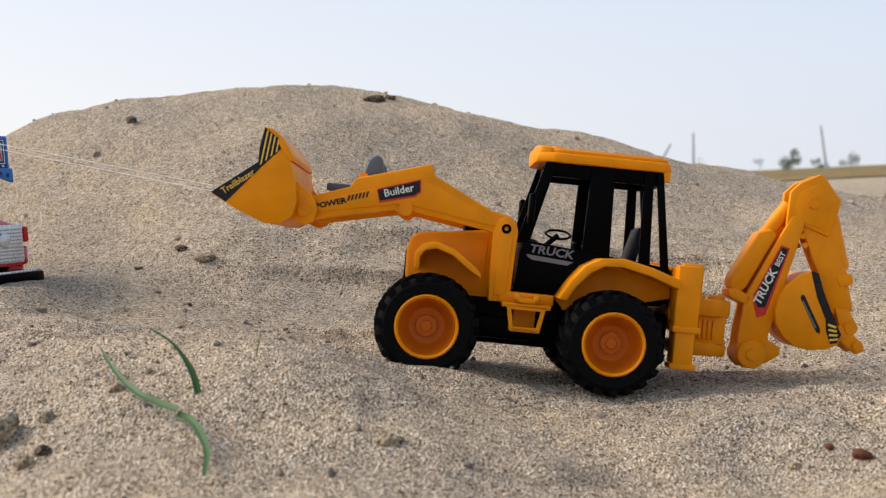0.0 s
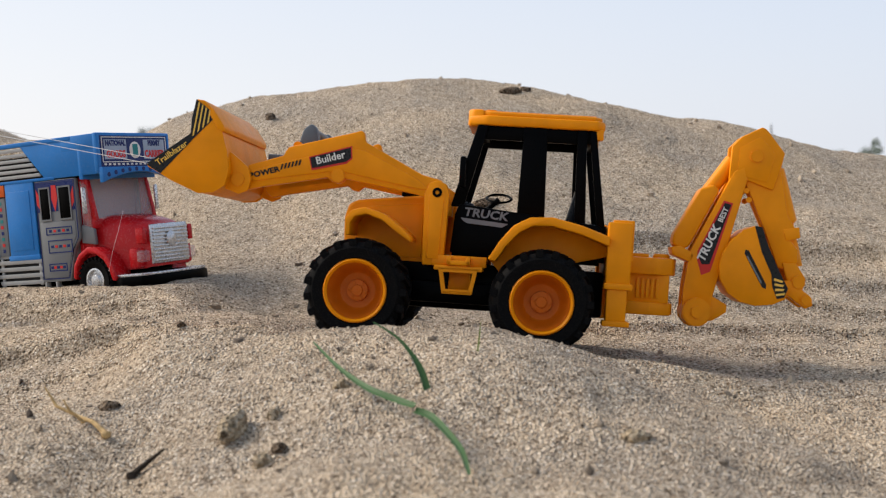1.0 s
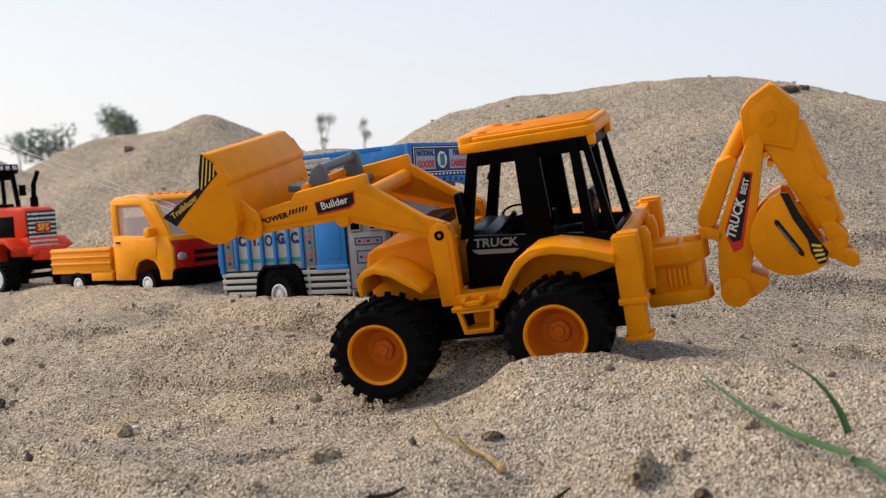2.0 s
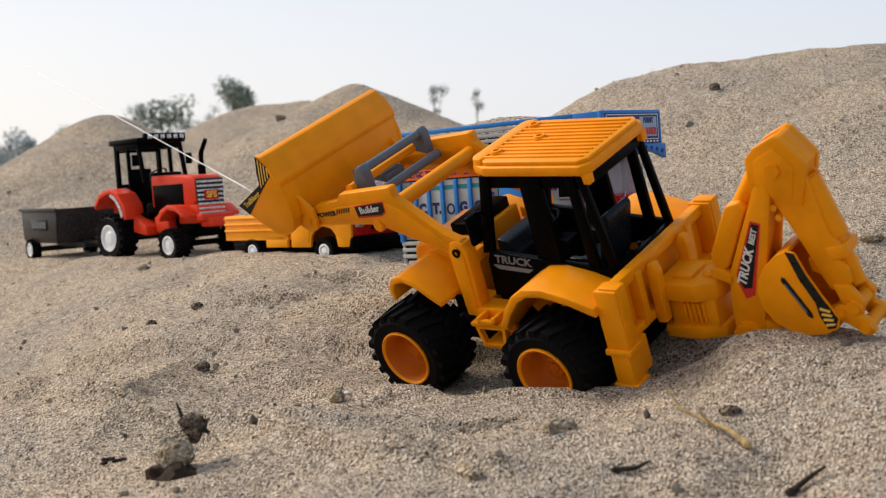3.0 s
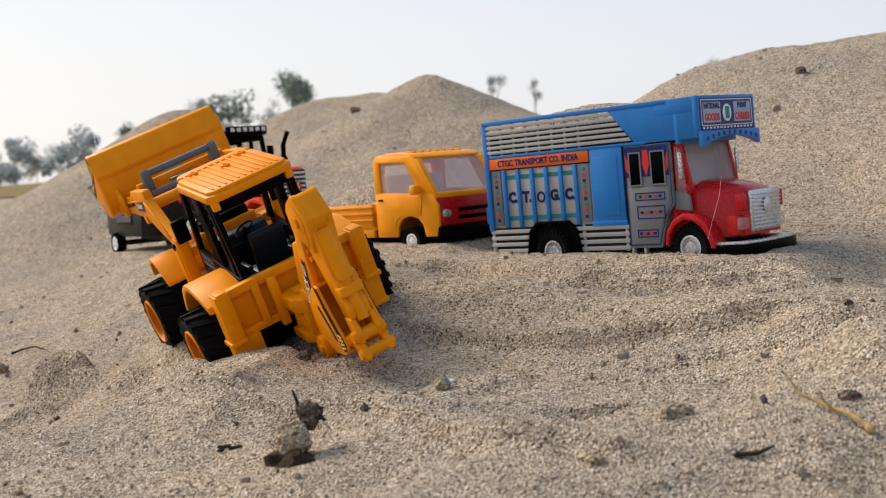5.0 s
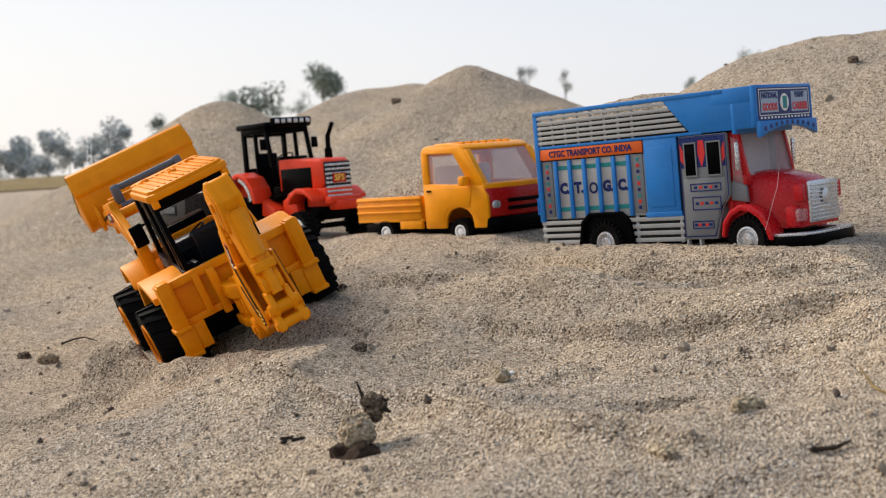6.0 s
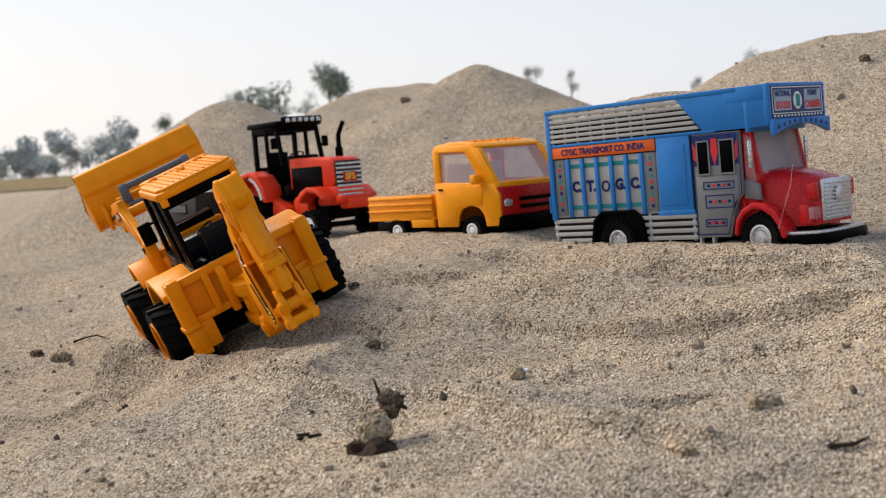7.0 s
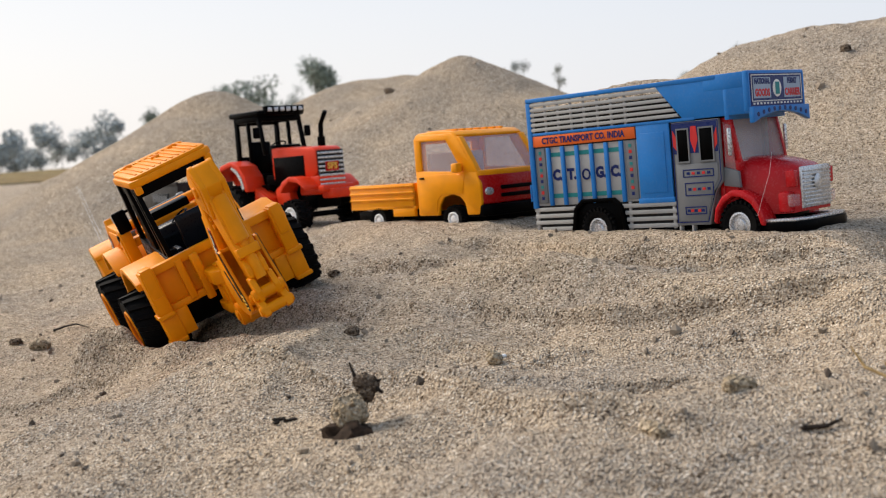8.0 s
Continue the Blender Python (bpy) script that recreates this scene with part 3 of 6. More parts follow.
    # loader posts with pins
    for s in (1, -1):
        p = [(2, 50), (15.5, 50), (16.5, 96), (13.5, 102.5), (8, 104.5), (2.5, 102), (0.5, 96)]
        q = [(5, 54), (12.5, 54), (13.5, 94), (8, 101), (3.5, 94)]
        b = join(prof(p, 39, 49, 0.9, u), prof(q, 39, 50.2, 0.5, u), box(2, 15, 27, 40, 50, 58, 1, u), box(3, 14, 27, 40, 84, 92, 1, u))
        lp = part("loader_post", b if s > 0 else mirrored(b), YELLOW, g)
        part("pin", lathe([(3.1, 49.5 * s), (3.1, 50.8 * s), (1.5, 51 * s), (1.2, 50 * s), (0.01, 50 * s)], 18, u, (8.2, 0, 96.5)), BLACK, lp)
    # side steps
    for s in (1, -1):
        b = join(box(-26, 9, 36, 50, 50, 57, 1, u), box(-24, 7, 38, 58, 47.5, 50.5, 0.6, u), bars([(-21, 49), (4, 49), (1, 33), (-18, 33)], 54, 58, 2.6, u), box(-18, 1, 40, 58, 32.5, 35, 0.6, u), box(-16, -1, 57, 60, 51, 54, 0.5, u), box(-16, -13, 50, 60, 51, 56, 0.5, u), box(-4, -1, 50, 60, 51, 56, 0.5, u), box(-16, -2, 36, 42, 34, 48, 0.5, u))
        part("step", b if s > 0 else mirrored(b), YELLOW, g)
    # stabiliser frame with two legs
    part("stabiliser_frame", join(box(-110, -103, -60, 60, 76, 83, 0.8, u), box(-110, -103, -60, 60, 43, 49, 0.8, u), box(-104.5, -103, -52, 52, 48, 77, 0.3, u), box(-112, -103, -34, -28, 46, 80, 0.8, u), box(-112, -103, 28, 34, 46, 80, 0.8, u)), YELLOW, g)
    for s in (1, -1):
        b = join(box(-116, -101, 52, 64, 44, 84, 1, u), box(-117, -104, 53.5, 62.5, 60, 85.5, 0.8, u), box(-117.5, -100, 51.5, 65.5, 42, 46, 0.8, u), box(-114.5, -102, 50, 64, 20, 44, 0.8, u), box(-113, -103, 40, 52, 22, 44, 0.8, u), box(-117, -100, 50.5, 65, 19, 22.5, 0.8, u))
        part("stabiliser_leg", b if s > 0 else mirrored(b), YELLOW, g)
    # slewing block: two plates with a coiled core between them
    sl = part("slewing_block", join(plan([(-110, -17), (-136, -17), (-148, -10), (-151, 0), (-148, 10), (-136, 17), (-110, 17)], 52.5, 64, 1.4, u), plan([(-110, -15), (-134, -15), (-148, -9), (-150, 0), (-148, 9), (-134, 15), (-110, 15)], 26, 34.5, 1.2, u), box(-146, -114, -12, 12, 34, 53, 1, u)), YELLOW, g)
    for y in (18.5, -18.5):
        lug = [(-110, 40), (-117, 40), (-118, 74), (-116, 80), (-112, 80), (-110, 76)]
        part("hinge_plate", prof(lug, y - 3.4, y + 3.4, 1.2, u), YELLOW, sl)
    part("cap_plate", box(-132, -119, -9, 9, 63.6, 66.4, 0.9, u), YELLOW, sl)
    for k in range(5):
        part("coil", box(-139 + 3.2 * k, -137 + 3.2 * k, 11.5, 13.6, 37, 50, 0.5, u), YELLOW, sl)
    part("swivel_cap", turned(lathe([(0.01, 2.0), (4.6, 1.8), (5.6, 0.4), (5.6, -1)], 20, u), Matrix.Translation((-141 * u, 0, 65 * u)) @ pose(0, 0, 0, 90, 0, 0)), YELLOW, sl)
    # boom: two cheeks round a web, standing on a pivot
    boom_pts = [(-155, 26), (-160, 20.5), (-168, 20.5), (-174, 27), (-175, 41), (-180.5, 65), (-193, 119), (-191, 128), (-184, 124), (-158.5, 70), (-155.5, 46)]
    web_pts = [(-158, 40), (-171, 40), (-177, 64), (-190, 116), (-184, 116), (-162, 70)]
    boom = part("boom", join(prof(boom_pts, 6, 10.5, 0.9, u), prof(boom_pts, -10.5, -6, 0.9, u), prof(web_pts, -6.5, 6.5, 0.6, u)), YELLOW, g, "yellow digger boom with black sticker")
    part("pivot", join(rod((-164.5, -15.5, 30), (-164.5, 15.5, 30), 9.4, u, 28, bev=0.8), rod((-164.5, -17, 30), (-164.5, 17, 30), 4.6, u, 6, bev=0.5)), YELLOW, boom)
    part("knee", prof([(-168, 23), (-176, 25), (-184.5, 31), (-184.5, 36), (-171, 43)], -10, 10, 0.8, u), YELLOW, boom)
    ram = part("ram", prof([(-147, 80), (-147, 74), (-152, 70), (-158, 73), (-176, 111), (-172, 115), (-163, 112)], -8.5, 8.5, 1.8, u, 3), YELLOW, boom)
    part("ram_collar", prof([(-146, 72), (-147, 67), (-160, 62), (-162, 68), (-152, 73)], -10.5, 10.5, 0.9, u), YELLOW, ram)
    part("ram_head", rod((-168, 0, 108), (-184, 0, 132), 5.2, u, 16), YELLOW, ram)
    # sticker on both boom cheeks
    for s in (1, -1):
        edge = prof([(-166.5, 54.5), (-163.5, 64), (-163.2, 70), (-178.5, 104.5), (-184.5, 103), (-172.2, 57)], 10.55, 10.85, 0, u)
        fill = prof([(-166.6, 61.5), (-164.5, 65.5), (-164.8, 70.5), (-179.2, 103.0), (-183.3, 102), (-171.5, 62)], 10.85, 11.1, 0, u)
        st = part("sticker", edge if s > 0 else mirrored(edge), STICKER_RED, boom, "red sticker border", smooth=False)
        part("sticker_field", fill if s > 0 else mirrored(fill), STICKER, st, smooth=False)
        if s > 0:
            ax = Matrix.Translation((-170.3 * u, 11.2 * u, 75.5 * u)) @ pose(0, 0, 0, 0, 68, 0) @ ON_LEFT
            lettering("TRUCK", 0.0074, ax, PALE, st, 0.0002, shear=0.15)
            ax = Matrix.Translation((-178.6 * u, 11.2 * u, 95 * u)) @ pose(0, 0, 0, 0, 68, 0) @ ON_LEFT
            lettering("BEST", 0.0046, ax, PALE, st, 0.0001)
    # stick: forked head, channelled arm, ram and knuckles
    head_pts = [(-181, 118), (-182, 141), (-188, 147.5), (-201, 154.5), (-204, 153), (-216.5, 138), (-215, 130), (-210, 113), (-191, 119.5)]
    head_in = [(-186, 122), (-187, 140), (-200, 148), (-210, 137), (-206, 118)]
    stick_pts = [(-190, 122), (-214, 131), (-221, 97), (-226.5, 89), (-226.5, 85), (-223, 82), (-229, 75), (-229.5, 67), (-224, 61.5), (-216.5, 62.5), (-206, 88)]
    stick = part("stick", join(prof(stick_pts, 3.4, 7.8, 0.9, u), prof(stick_pts, -7.8, -3.4, 0.9, u), prof([(-192, 122), (-210, 124), (-218, 96), (-225, 70), (-218, 65), (-207, 90)], -6, 6, 0.6, u)), YELLOW, g, "yellow digger stick with forked head")
    part("head", join(prof(head_pts, 5.5, 9.8, 0.9, u), prof(head_pts, -9.8, -5.5, 0.9, u), prof([(-190, 143), (-201, 154), (-204, 152.5), (-216, 138), (-211, 120), (-206, 122), (-210, 136), (-200, 147)], -6.5, 6.5, 0.9, u)), YELLOW, stick)
    for s in (1, -1):
        b = prof(head_in, 9.7, 10.4, 0.4, u)
        part("head_plate", b if s > 0 else mirrored(b), YELLOW, stick)
        part("head_bolt", rod((-198, 9 * s, 135), (-198, 12 * s, 135), 4.6, u, 8, bev=0.5), YELLOW, stick)
        for x, z in ((-188, 112), (-190, 106)):
            part("rivet", rod((x - 5, 7 * s, z), (x - 5, 9.2 * s, z), 2.0, u, 8), YELLOW, stick)
    ram = part("ram", rod((-212, 0, 128), (-223, 0, 92), 6.2, u, 20, bev=1), YELLOW, stick)
    part("ram_rod", rod((-222, 0, 94), (-230, 0, 64), 4.2, u, 16), YELLOW, ram)
    part("ram_clamp", prof([(-218, 88), (-229, 90), (-230, 83), (-221, 80)], -8.5, 8.5, 0.9, u), YELLOW, ram)
    link = part("linkage", join(prof([(-219, 66), (-228, 66), (-235, 56), (-233, 48), (-226, 48), (-222, 56)], 5, 9.5, 0.9, u), prof([(-219, 66), (-228, 66), (-235, 56), (-233, 48), (-226, 48), (-222, 56)], -9.5, -5, 0.9, u)), YELLOW, stick)
    for x, z, r, half in ((-229.5, 53.5, 4.6, 12.5), (-235, 42, 3.8, 13.5), (-221, 50, 4.0, 14)):
        part("knuckle", rod((x, -half, z), (x, half, z), r, u, 16, bev=0.8), YELLOW, link)
    for y in (9, -9):
        part("link_bar", prof([(-216, 53), (-224, 55), (-238, 45), (-240, 39), (-235, 36.5), (-224, 44), (-216, 46)], y - 2.6, y + 2.6, 0.9, u), YELLOW, link)
    # rear bucket: rounded scoop open towards the stick
    curve = [(-199, 89), (-192, 86), (-184.5, 79), (-179, 70), (-177, 61), (-178.5, 52), (-184, 43.5), (-192, 38.5), (-202, 36.5), (-213, 38), (-221, 42)]
    cheek = curve + [(-222.5, 49), (-215, 62), (-208, 76), (-203.5, 88)]
    inner_curve = [(-199 + (x + 199) * 0.88, 62 + (z - 62) * 0.90) for x, z in curve[::-1]]
    bk = part("digging_bucket", join(prof(curve + inner_curve, -15, 15, 0.5, u), prof(cheek, 13.5, 16, 0.6, u), prof(cheek, -16, -13.5, 0.6, u)), YELLOW, g, "yellow rounded digging bucket")
    part("bucket_hook", prof([(-206, 80), (-212, 78), (-214, 70), (-207, 72)], -6, 6, 0.6, u), YELLOW, bk)
    for s in (1, -1):
        lip = prof([(-198.5, 89), (-203.5, 88.2), (-208, 76), (-215, 62), (-222.3, 49), (-220, 43), (-215.5, 42), (-212, 50), (-211, 58), (-204, 72)], 16.05, 16.35, 0, u)
        lb = prof([(-193.5, 73), (-195.5, 72.5), (-208, 51), (-208, 48), (-205.5, 49), (-193, 70.5)], 16.05, 16.35, 0, u)
        part("edge_sticker", lip if s > 0 else mirrored(lip), STICKER, bk, smooth=False)
        sd = part("side_sticker", lb if s > 0 else mirrored(lb), STICKER, bk, smooth=False)
        mark = prof([(-195.2, 69), (-205.3, 52), (-204.4, 51.5), (-194.4, 68.5)], 16.35, 16.5, 0, u)
        part("sticker_bar", mark if s > 0 else mirrored(mark), SILVER, sd, smooth=False)
        for k in range(4):
            st = prof([(-213.0 - 0.6 * k, 55.5 - 3.4 * k), (-212.7 - 0.6 * k, 54.0 - 3.4 * k), (-218.2 - 0.6 * k, 52.6 - 2.6 * k), (-218.8 - 0.6 * k, 54 - 2.6 * k)], 16.35, 16.6, 0, u)
            part("stripe", st if s > 0 else mirrored(st), GOLD, bk, smooth=False)
    # cab side writing
    for s in (1, -1):
        plate = prof([(-7, 82), (-38, 79.5), (-34, 77), (-11, 78.6), (-8, 80.4)], 35.55, 35.8, 0, u)
        pl = part("door_stripe", plate if s > 0 else mirrored(plate), SILVER, g, smooth=False)
        ax = Matrix.Translation((-23 * u, 35.7 * u * s, 84.8 * u)) @ pose(0, 0, 0, 0, -4, 0) @ (ON_LEFT if s > 0 else ON_RIGHT)
        lettering("TRUCK", 0.0072, ax, SILVER, g, 0.0002, shear=0.12, squeeze=1.15)
    # wheels
    proto = backhoe_wheel(u)
    spots = [(53, 80, 31.5), (-62, 80, 31.5), (53, -80, 31.5), (-62, -80, 31.5)]
    wheels = []
    for k, (x, y, z) in enumerate(spots):
        m = pose(x * u, y * u, z * u, 0, 25 * k, 0 if y > 0 else 180)
        if k == 0:
            w = proto
            w.matrix_basis = m
        else:
            w = copy_thing(proto, m)
        w.parent = g
        wheels.append(w)
    # loader: arms, cross bars and shovel, turning on the post pins
    px, pz = 8.2, 96.5
    def L(pts):
        return [(x - px, z - pz) for x, z in pts]
    arm_pts = L([(1, 98), (6, 104.5), (19, 107.5), (56.7, 126), (58, 132), (60, 133.2), (63, 132), (106.5, 119.4), (108, 117), (109.5, 113.7), (131, 106.5), (138, 101), (139, 93), (134, 89.5), (122, 92.7), (80, 101.5), (76, 98.5), (72, 98.0), (68.7, 101.5), (21, 94.3), (12, 91.5), (3, 93)])
    inner = L([(14, 98), (21, 104), (56, 120), (66, 121), (104, 111), (129, 102.5), (130, 95.5), (112, 99), (80, 105), (68, 105.3), (22, 98)])
    loader = part("loader_arm", join(prof(arm_pts, 41, 48, 0.9, u), prof(inner, 41, 49, 0.5, u), rod((73 - px, 40, 103 - pz), (73 - px, 50, 103 - pz), 4.6, u, 20, bev=0.6)), YELLOW, g, "yellow loader arm with black stickers")
    loader.matrix_basis = pose(px * u, 0, pz * u)
    part("loader_arm_far", mirrored(join(prof(arm_pts, 41, 48, 0.9, u), prof(inner, 41, 49, 0.5, u))), YELLOW, loader)
    part("cross_bar", join(rod((102 - px, -41, 121 - pz), (102 - px, 41, 121 - pz), 3.0, u), rod((60 - px, -42, 118 - pz), (60 - px, 42, 118 - pz), 5, u, 18)), YELLOW, loader)
    part("grey_link", join(prof(L([(88, 118), (104, 118), (100, 133), (95, 137), (91, 134)]), 28, 36, 1.6, u), prof(L([(88, 118), (104, 118), (100, 133), (95, 137), (91, 134)]), -36, -28, 1.6, u), rod((96 - px, -32, 132 - pz), (96 - px, 32, 132 - pz), 3.2, u), rod((84 - px, -34, 117 - pz), (84 - px, 34, 117 - pz), 3.2, u), box(96 - px, 128 - px, -10, 10, 112 - pz, 117 - pz, 1, u)), GREY, loader, "grey plastic bucket link")
    # stickers on the near arm
    ts = prof(L([(65.2, 122.6), (92.6, 113.8), (90.2, 105.2), (68, 111.0), (64.4, 114.3)]), 49.05, 49.3, 0, u)
    ts2 = prof(L([(65.9, 121.6), (91.8, 113.3), (90.0, 106.6), (68.4, 112.2), (65.2, 114.9)]), 49.3, 49.5, 0, u)
    part("arm_sticker", ts, STICKER_RED, loader, smooth=False)
    part("sticker_field", ts2, STICKER, loader, smooth=False)
    lettering("Builder", 0.0064, Matrix.Translation(((78.6 - px) * u, 49.6 * u, (114.0 - pz) * u)) @ pose(0, 0, 0, 0, 17, 0) @ ON_LEFT, PALE, loader, 0.0001)
    lettering("POWER", 0.0046, Matrix.Translation(((121 - px) * u, 49.15 * u, (101.8 - pz) * u)) @ pose(0, 0, 0, 0, 17, 0) @ ON_LEFT, STICKER, loader, 0.00018, squeeze=1.2)
    for k in range(6):
        part("arm_stripe", prof(L([(110 - 2.3 * k, 108 + 0.7 * k), (108.8 - 2.3 * k, 108.3 + 0.7 * k), (109.6 - 2.3 * k, 104.6 + 0.7 * k), (110.8 - 2.3 * k, 104.3 + 0.7 * k)]), 49.02, 49.25, 0, u), STICKER, loader, smooth=False)
    # shovel
    out = [(194, 100), (178, 92.5), (160, 85.5), (151, 86.5), (144, 91), (141.5, 100), (143.5, 113), (148, 129), (153, 137)]
    inn = [(155.5, 135.5), (151, 128), (147, 112), (145.5, 101), (147, 93.5), (152, 90), (160, 89), (177, 96), (193, 102.5)]
    cheek = [(195, 101), (178, 92), (160, 85), (150, 86), (143, 91), (141, 100), (143, 113), (148.5, 130), (155, 138), (165, 145), (167.3, 132), (167.3, 121.5)]
    bmj = join(prof(L(out + inn), -62, 62, 0.5, u), prof(L(cheek), 59.5, 62.5, 0.7, u), prof(L(cheek), -62.5, -59.5, 0.7, u))
    sh = part("loader_bucket", bmj, YELLOW, loader, "wide yellow loader bucket with black striped cheeks")
    part("bucket_rim", prof(L([(154, 140), (157, 137), (150, 126.5), (145.8, 125), (146, 129)]), -63, 63, 0.8, u), YELLOW, sh)
    part("bucket_tie", prof(L([(160, 144.5), (165.5, 145), (166, 141), (157, 135.5), (152.5, 138)]), -62, 62, 0.8, u), YELLOW, sh)
    for s in (1, -1):
        lug = join(prof(L([(145, 114), (142, 113), (131, 104.5), (128.5, 97), (130, 89.5), (136, 86.5), (145, 89.5)]), 49.4, 53, 0.8, u), rod((137 - px, 47, 96 - pz), (137 - px, 54.5, 96 - pz), 4.4, u, 18, bev=0.5))
        part("bucket_lug", lug if s > 0 else mirrored(lug), YELLOW, sh)
        band = prof(L([(194.8, 101.3), (185, 96), (166.2, 118.2), (167.2, 122.8)]), 62.55, 62.8, 0, u)
        flag = prof(L([(167.2, 132), (165, 144.8), (154.5, 137.5), (153.5, 132.5), (166.2, 118.4), (167.2, 122)]), 62.55, 62.8, 0, u)
        part("edge_sticker", band if s > 0 else mirrored(band), STICKER, sh, smooth=False)
        part("flag_sticker", flag if s > 0 else mirrored(flag), STICKER, sh, smooth=False)
        for k in range(4):
            q = prof(L([(163.4 - 2.4 * k, 143.2 - 1.6 * k), (162.5 - 2.4 * k, 142.6 - 1.6 * k), (165.0 - 3.0 * k, 121.8 + 2.9 * k), (166.0 - 3.0 * k, 120.8 + 2.9 * k)]), 62.8, 63, 0, u)
            part("stripe", q if s > 0 else mirrored(q), GOLD, sh, smooth=False)
        ax = Matrix.Translation(((178.6 - px) * u, 63.0 * u * s, (109.3 - pz) * u)) @ pose(0, 0, 0, 0, 38, 0) @ (ON_LEFT if s > 0 else ON_RIGHT)
        lettering("Trailblazer", 0.0052, ax, GOLD, sh, 0.00006)
    return g, loader, wheels


backhoe, loader_arm, backhoe_wheels = build_backhoe()

# ---- the parked toys ----
LORRY_BLUE = plastic("lorry_blue", (0.018, 0.165, 0.47), 0.35, dust=0.05)
LORRY_RED = plastic("lorry_red", (0.46, 0.010, 0.014), 0.22, dust=0.05)
LORRY_GREY = plastic("lorry_pale_grey", (0.34, 0.335, 0.32), 0.4, dust=0.12)
DOOR_SILVER = plastic("silver_print", (0.16, 0.165, 0.17), 0.4)
CHROME = plastic("dull_chrome", (0.55, 0.56, 0.57), 0.25, dust=0.15)
CHROME.node_tree.nodes["Principled BSDF"].inputs["Metallic"].default_value = 0.6
NAVY = plastic("navy_print", (0.010, 0.022, 0.11), 0.3)
PRINT_GREY = plastic("blue_grey_print", (0.30, 0.36, 0.44), 0.4)
TEAL = plastic("teal_print", (0.02, 0.20, 0.20), 0.4)
BANNER = plastic("orange_banner", (0.70, 0.12, 0.02), 0.4)
RED_PRINT = plastic("red_print", (0.55, 0.03, 0.03), 0.4)
DARK_IN = plastic("dark_inside", (0.02, 0.02, 0.02), 0.6)
TIN = plastic("dark_trailer_plastic", (0.020, 0.018, 0.017), 0.4, dust=0.12)


def glass_material(name, tint, alpha):
    m, t, b = nodes_of(name)
    tr = t.nodes.new("ShaderNodeBsdfTransparent")
    tr.inputs[0].default_value = (*tint, 1)
    mix = t.nodes.new("ShaderNodeMixShader")
    mix.inputs[0].default_value = alpha
    b.inputs["Base Color"].default_value = (0.80, 0.73, 0.73, 1)
    b.inputs["Roughness"].default_value = 0.12
    t.links.new(tr.outputs[0], mix.inputs[1])
    t.links.new(b.outputs[0], mix.inputs[2])
    t.links.new(mix.outputs[0], t.nodes["Material Output"].inputs[0])
    return m


GLASS = glass_material("clear_plastic_window", (0.97, 0.94, 0.95), 0.20)


def small_wheel(r, w, hub_mat, u, lug=0.7, hub=0.55, lugs=26):
    g = new("wheel")
    part("tyre", tyre_mesh(r, w, u, lugs, hub, lug), RUBBER, g)
    part("hub", lathe([(r * hub + 0.8, 0.3), (r * hub - 0.6, 0.6), (r * hub - 1.6, -1.6), (r * 0.3, -1.4), (r * 0.22, 0.4), (0.01, 0.8)], 28, u, cap=False), hub_mat, g)
    return g


def set_wheels(proto, spots, parent, u):
    first = True
    for k, (x, y, z) in enumerate(spots):
        m = pose(x * u, y * u, z * u, 0, 37 * k, 0 if y > 0 else 180)
        w = proto if first else copy_thing(proto, m)
        w.matrix_basis = m
        w.parent = parent
        first = False


def load_of_sand(name, x0, x1, y0, y1, z0, h, u, parent):
    """A rough heap of sand filling a load bed."""
    bm = bmesh.new()
    nx, ny = 36, 22
    rows = []
    for j in range(ny + 1):
        row = []
        for i in range(nx + 1):
            a, b = i / nx, j / ny
            x, y = x0 + (x1 - x0) * a, y0 + (y1 - y0) * b
            e = min(1, 5 * min(a, 1 - a)) * min(1, 4 * min(b, 1 - b))
            z = z0 + h * (sin(pi * a) ** 0.7) * (sin(pi * b) ** 0.6) + 1.4 * e * noise.noise(Vector((x * 0.12, y * 0.12, 3))) + 0.7 * e * noise.noise(Vector((x * 0.5, y * 0.5, 7)))
            row.append(bm.verts.new((x * u, y * u, z * u)))
        rows.append(row)
    for j in range(ny):
        for i in range(nx):
            bm.faces.new((rows[j][i], rows[j][i + 1], rows[j + 1][i + 1], rows[j + 1][i]))
    return part(name, bm, SAND, parent, "heaped pale sand load")


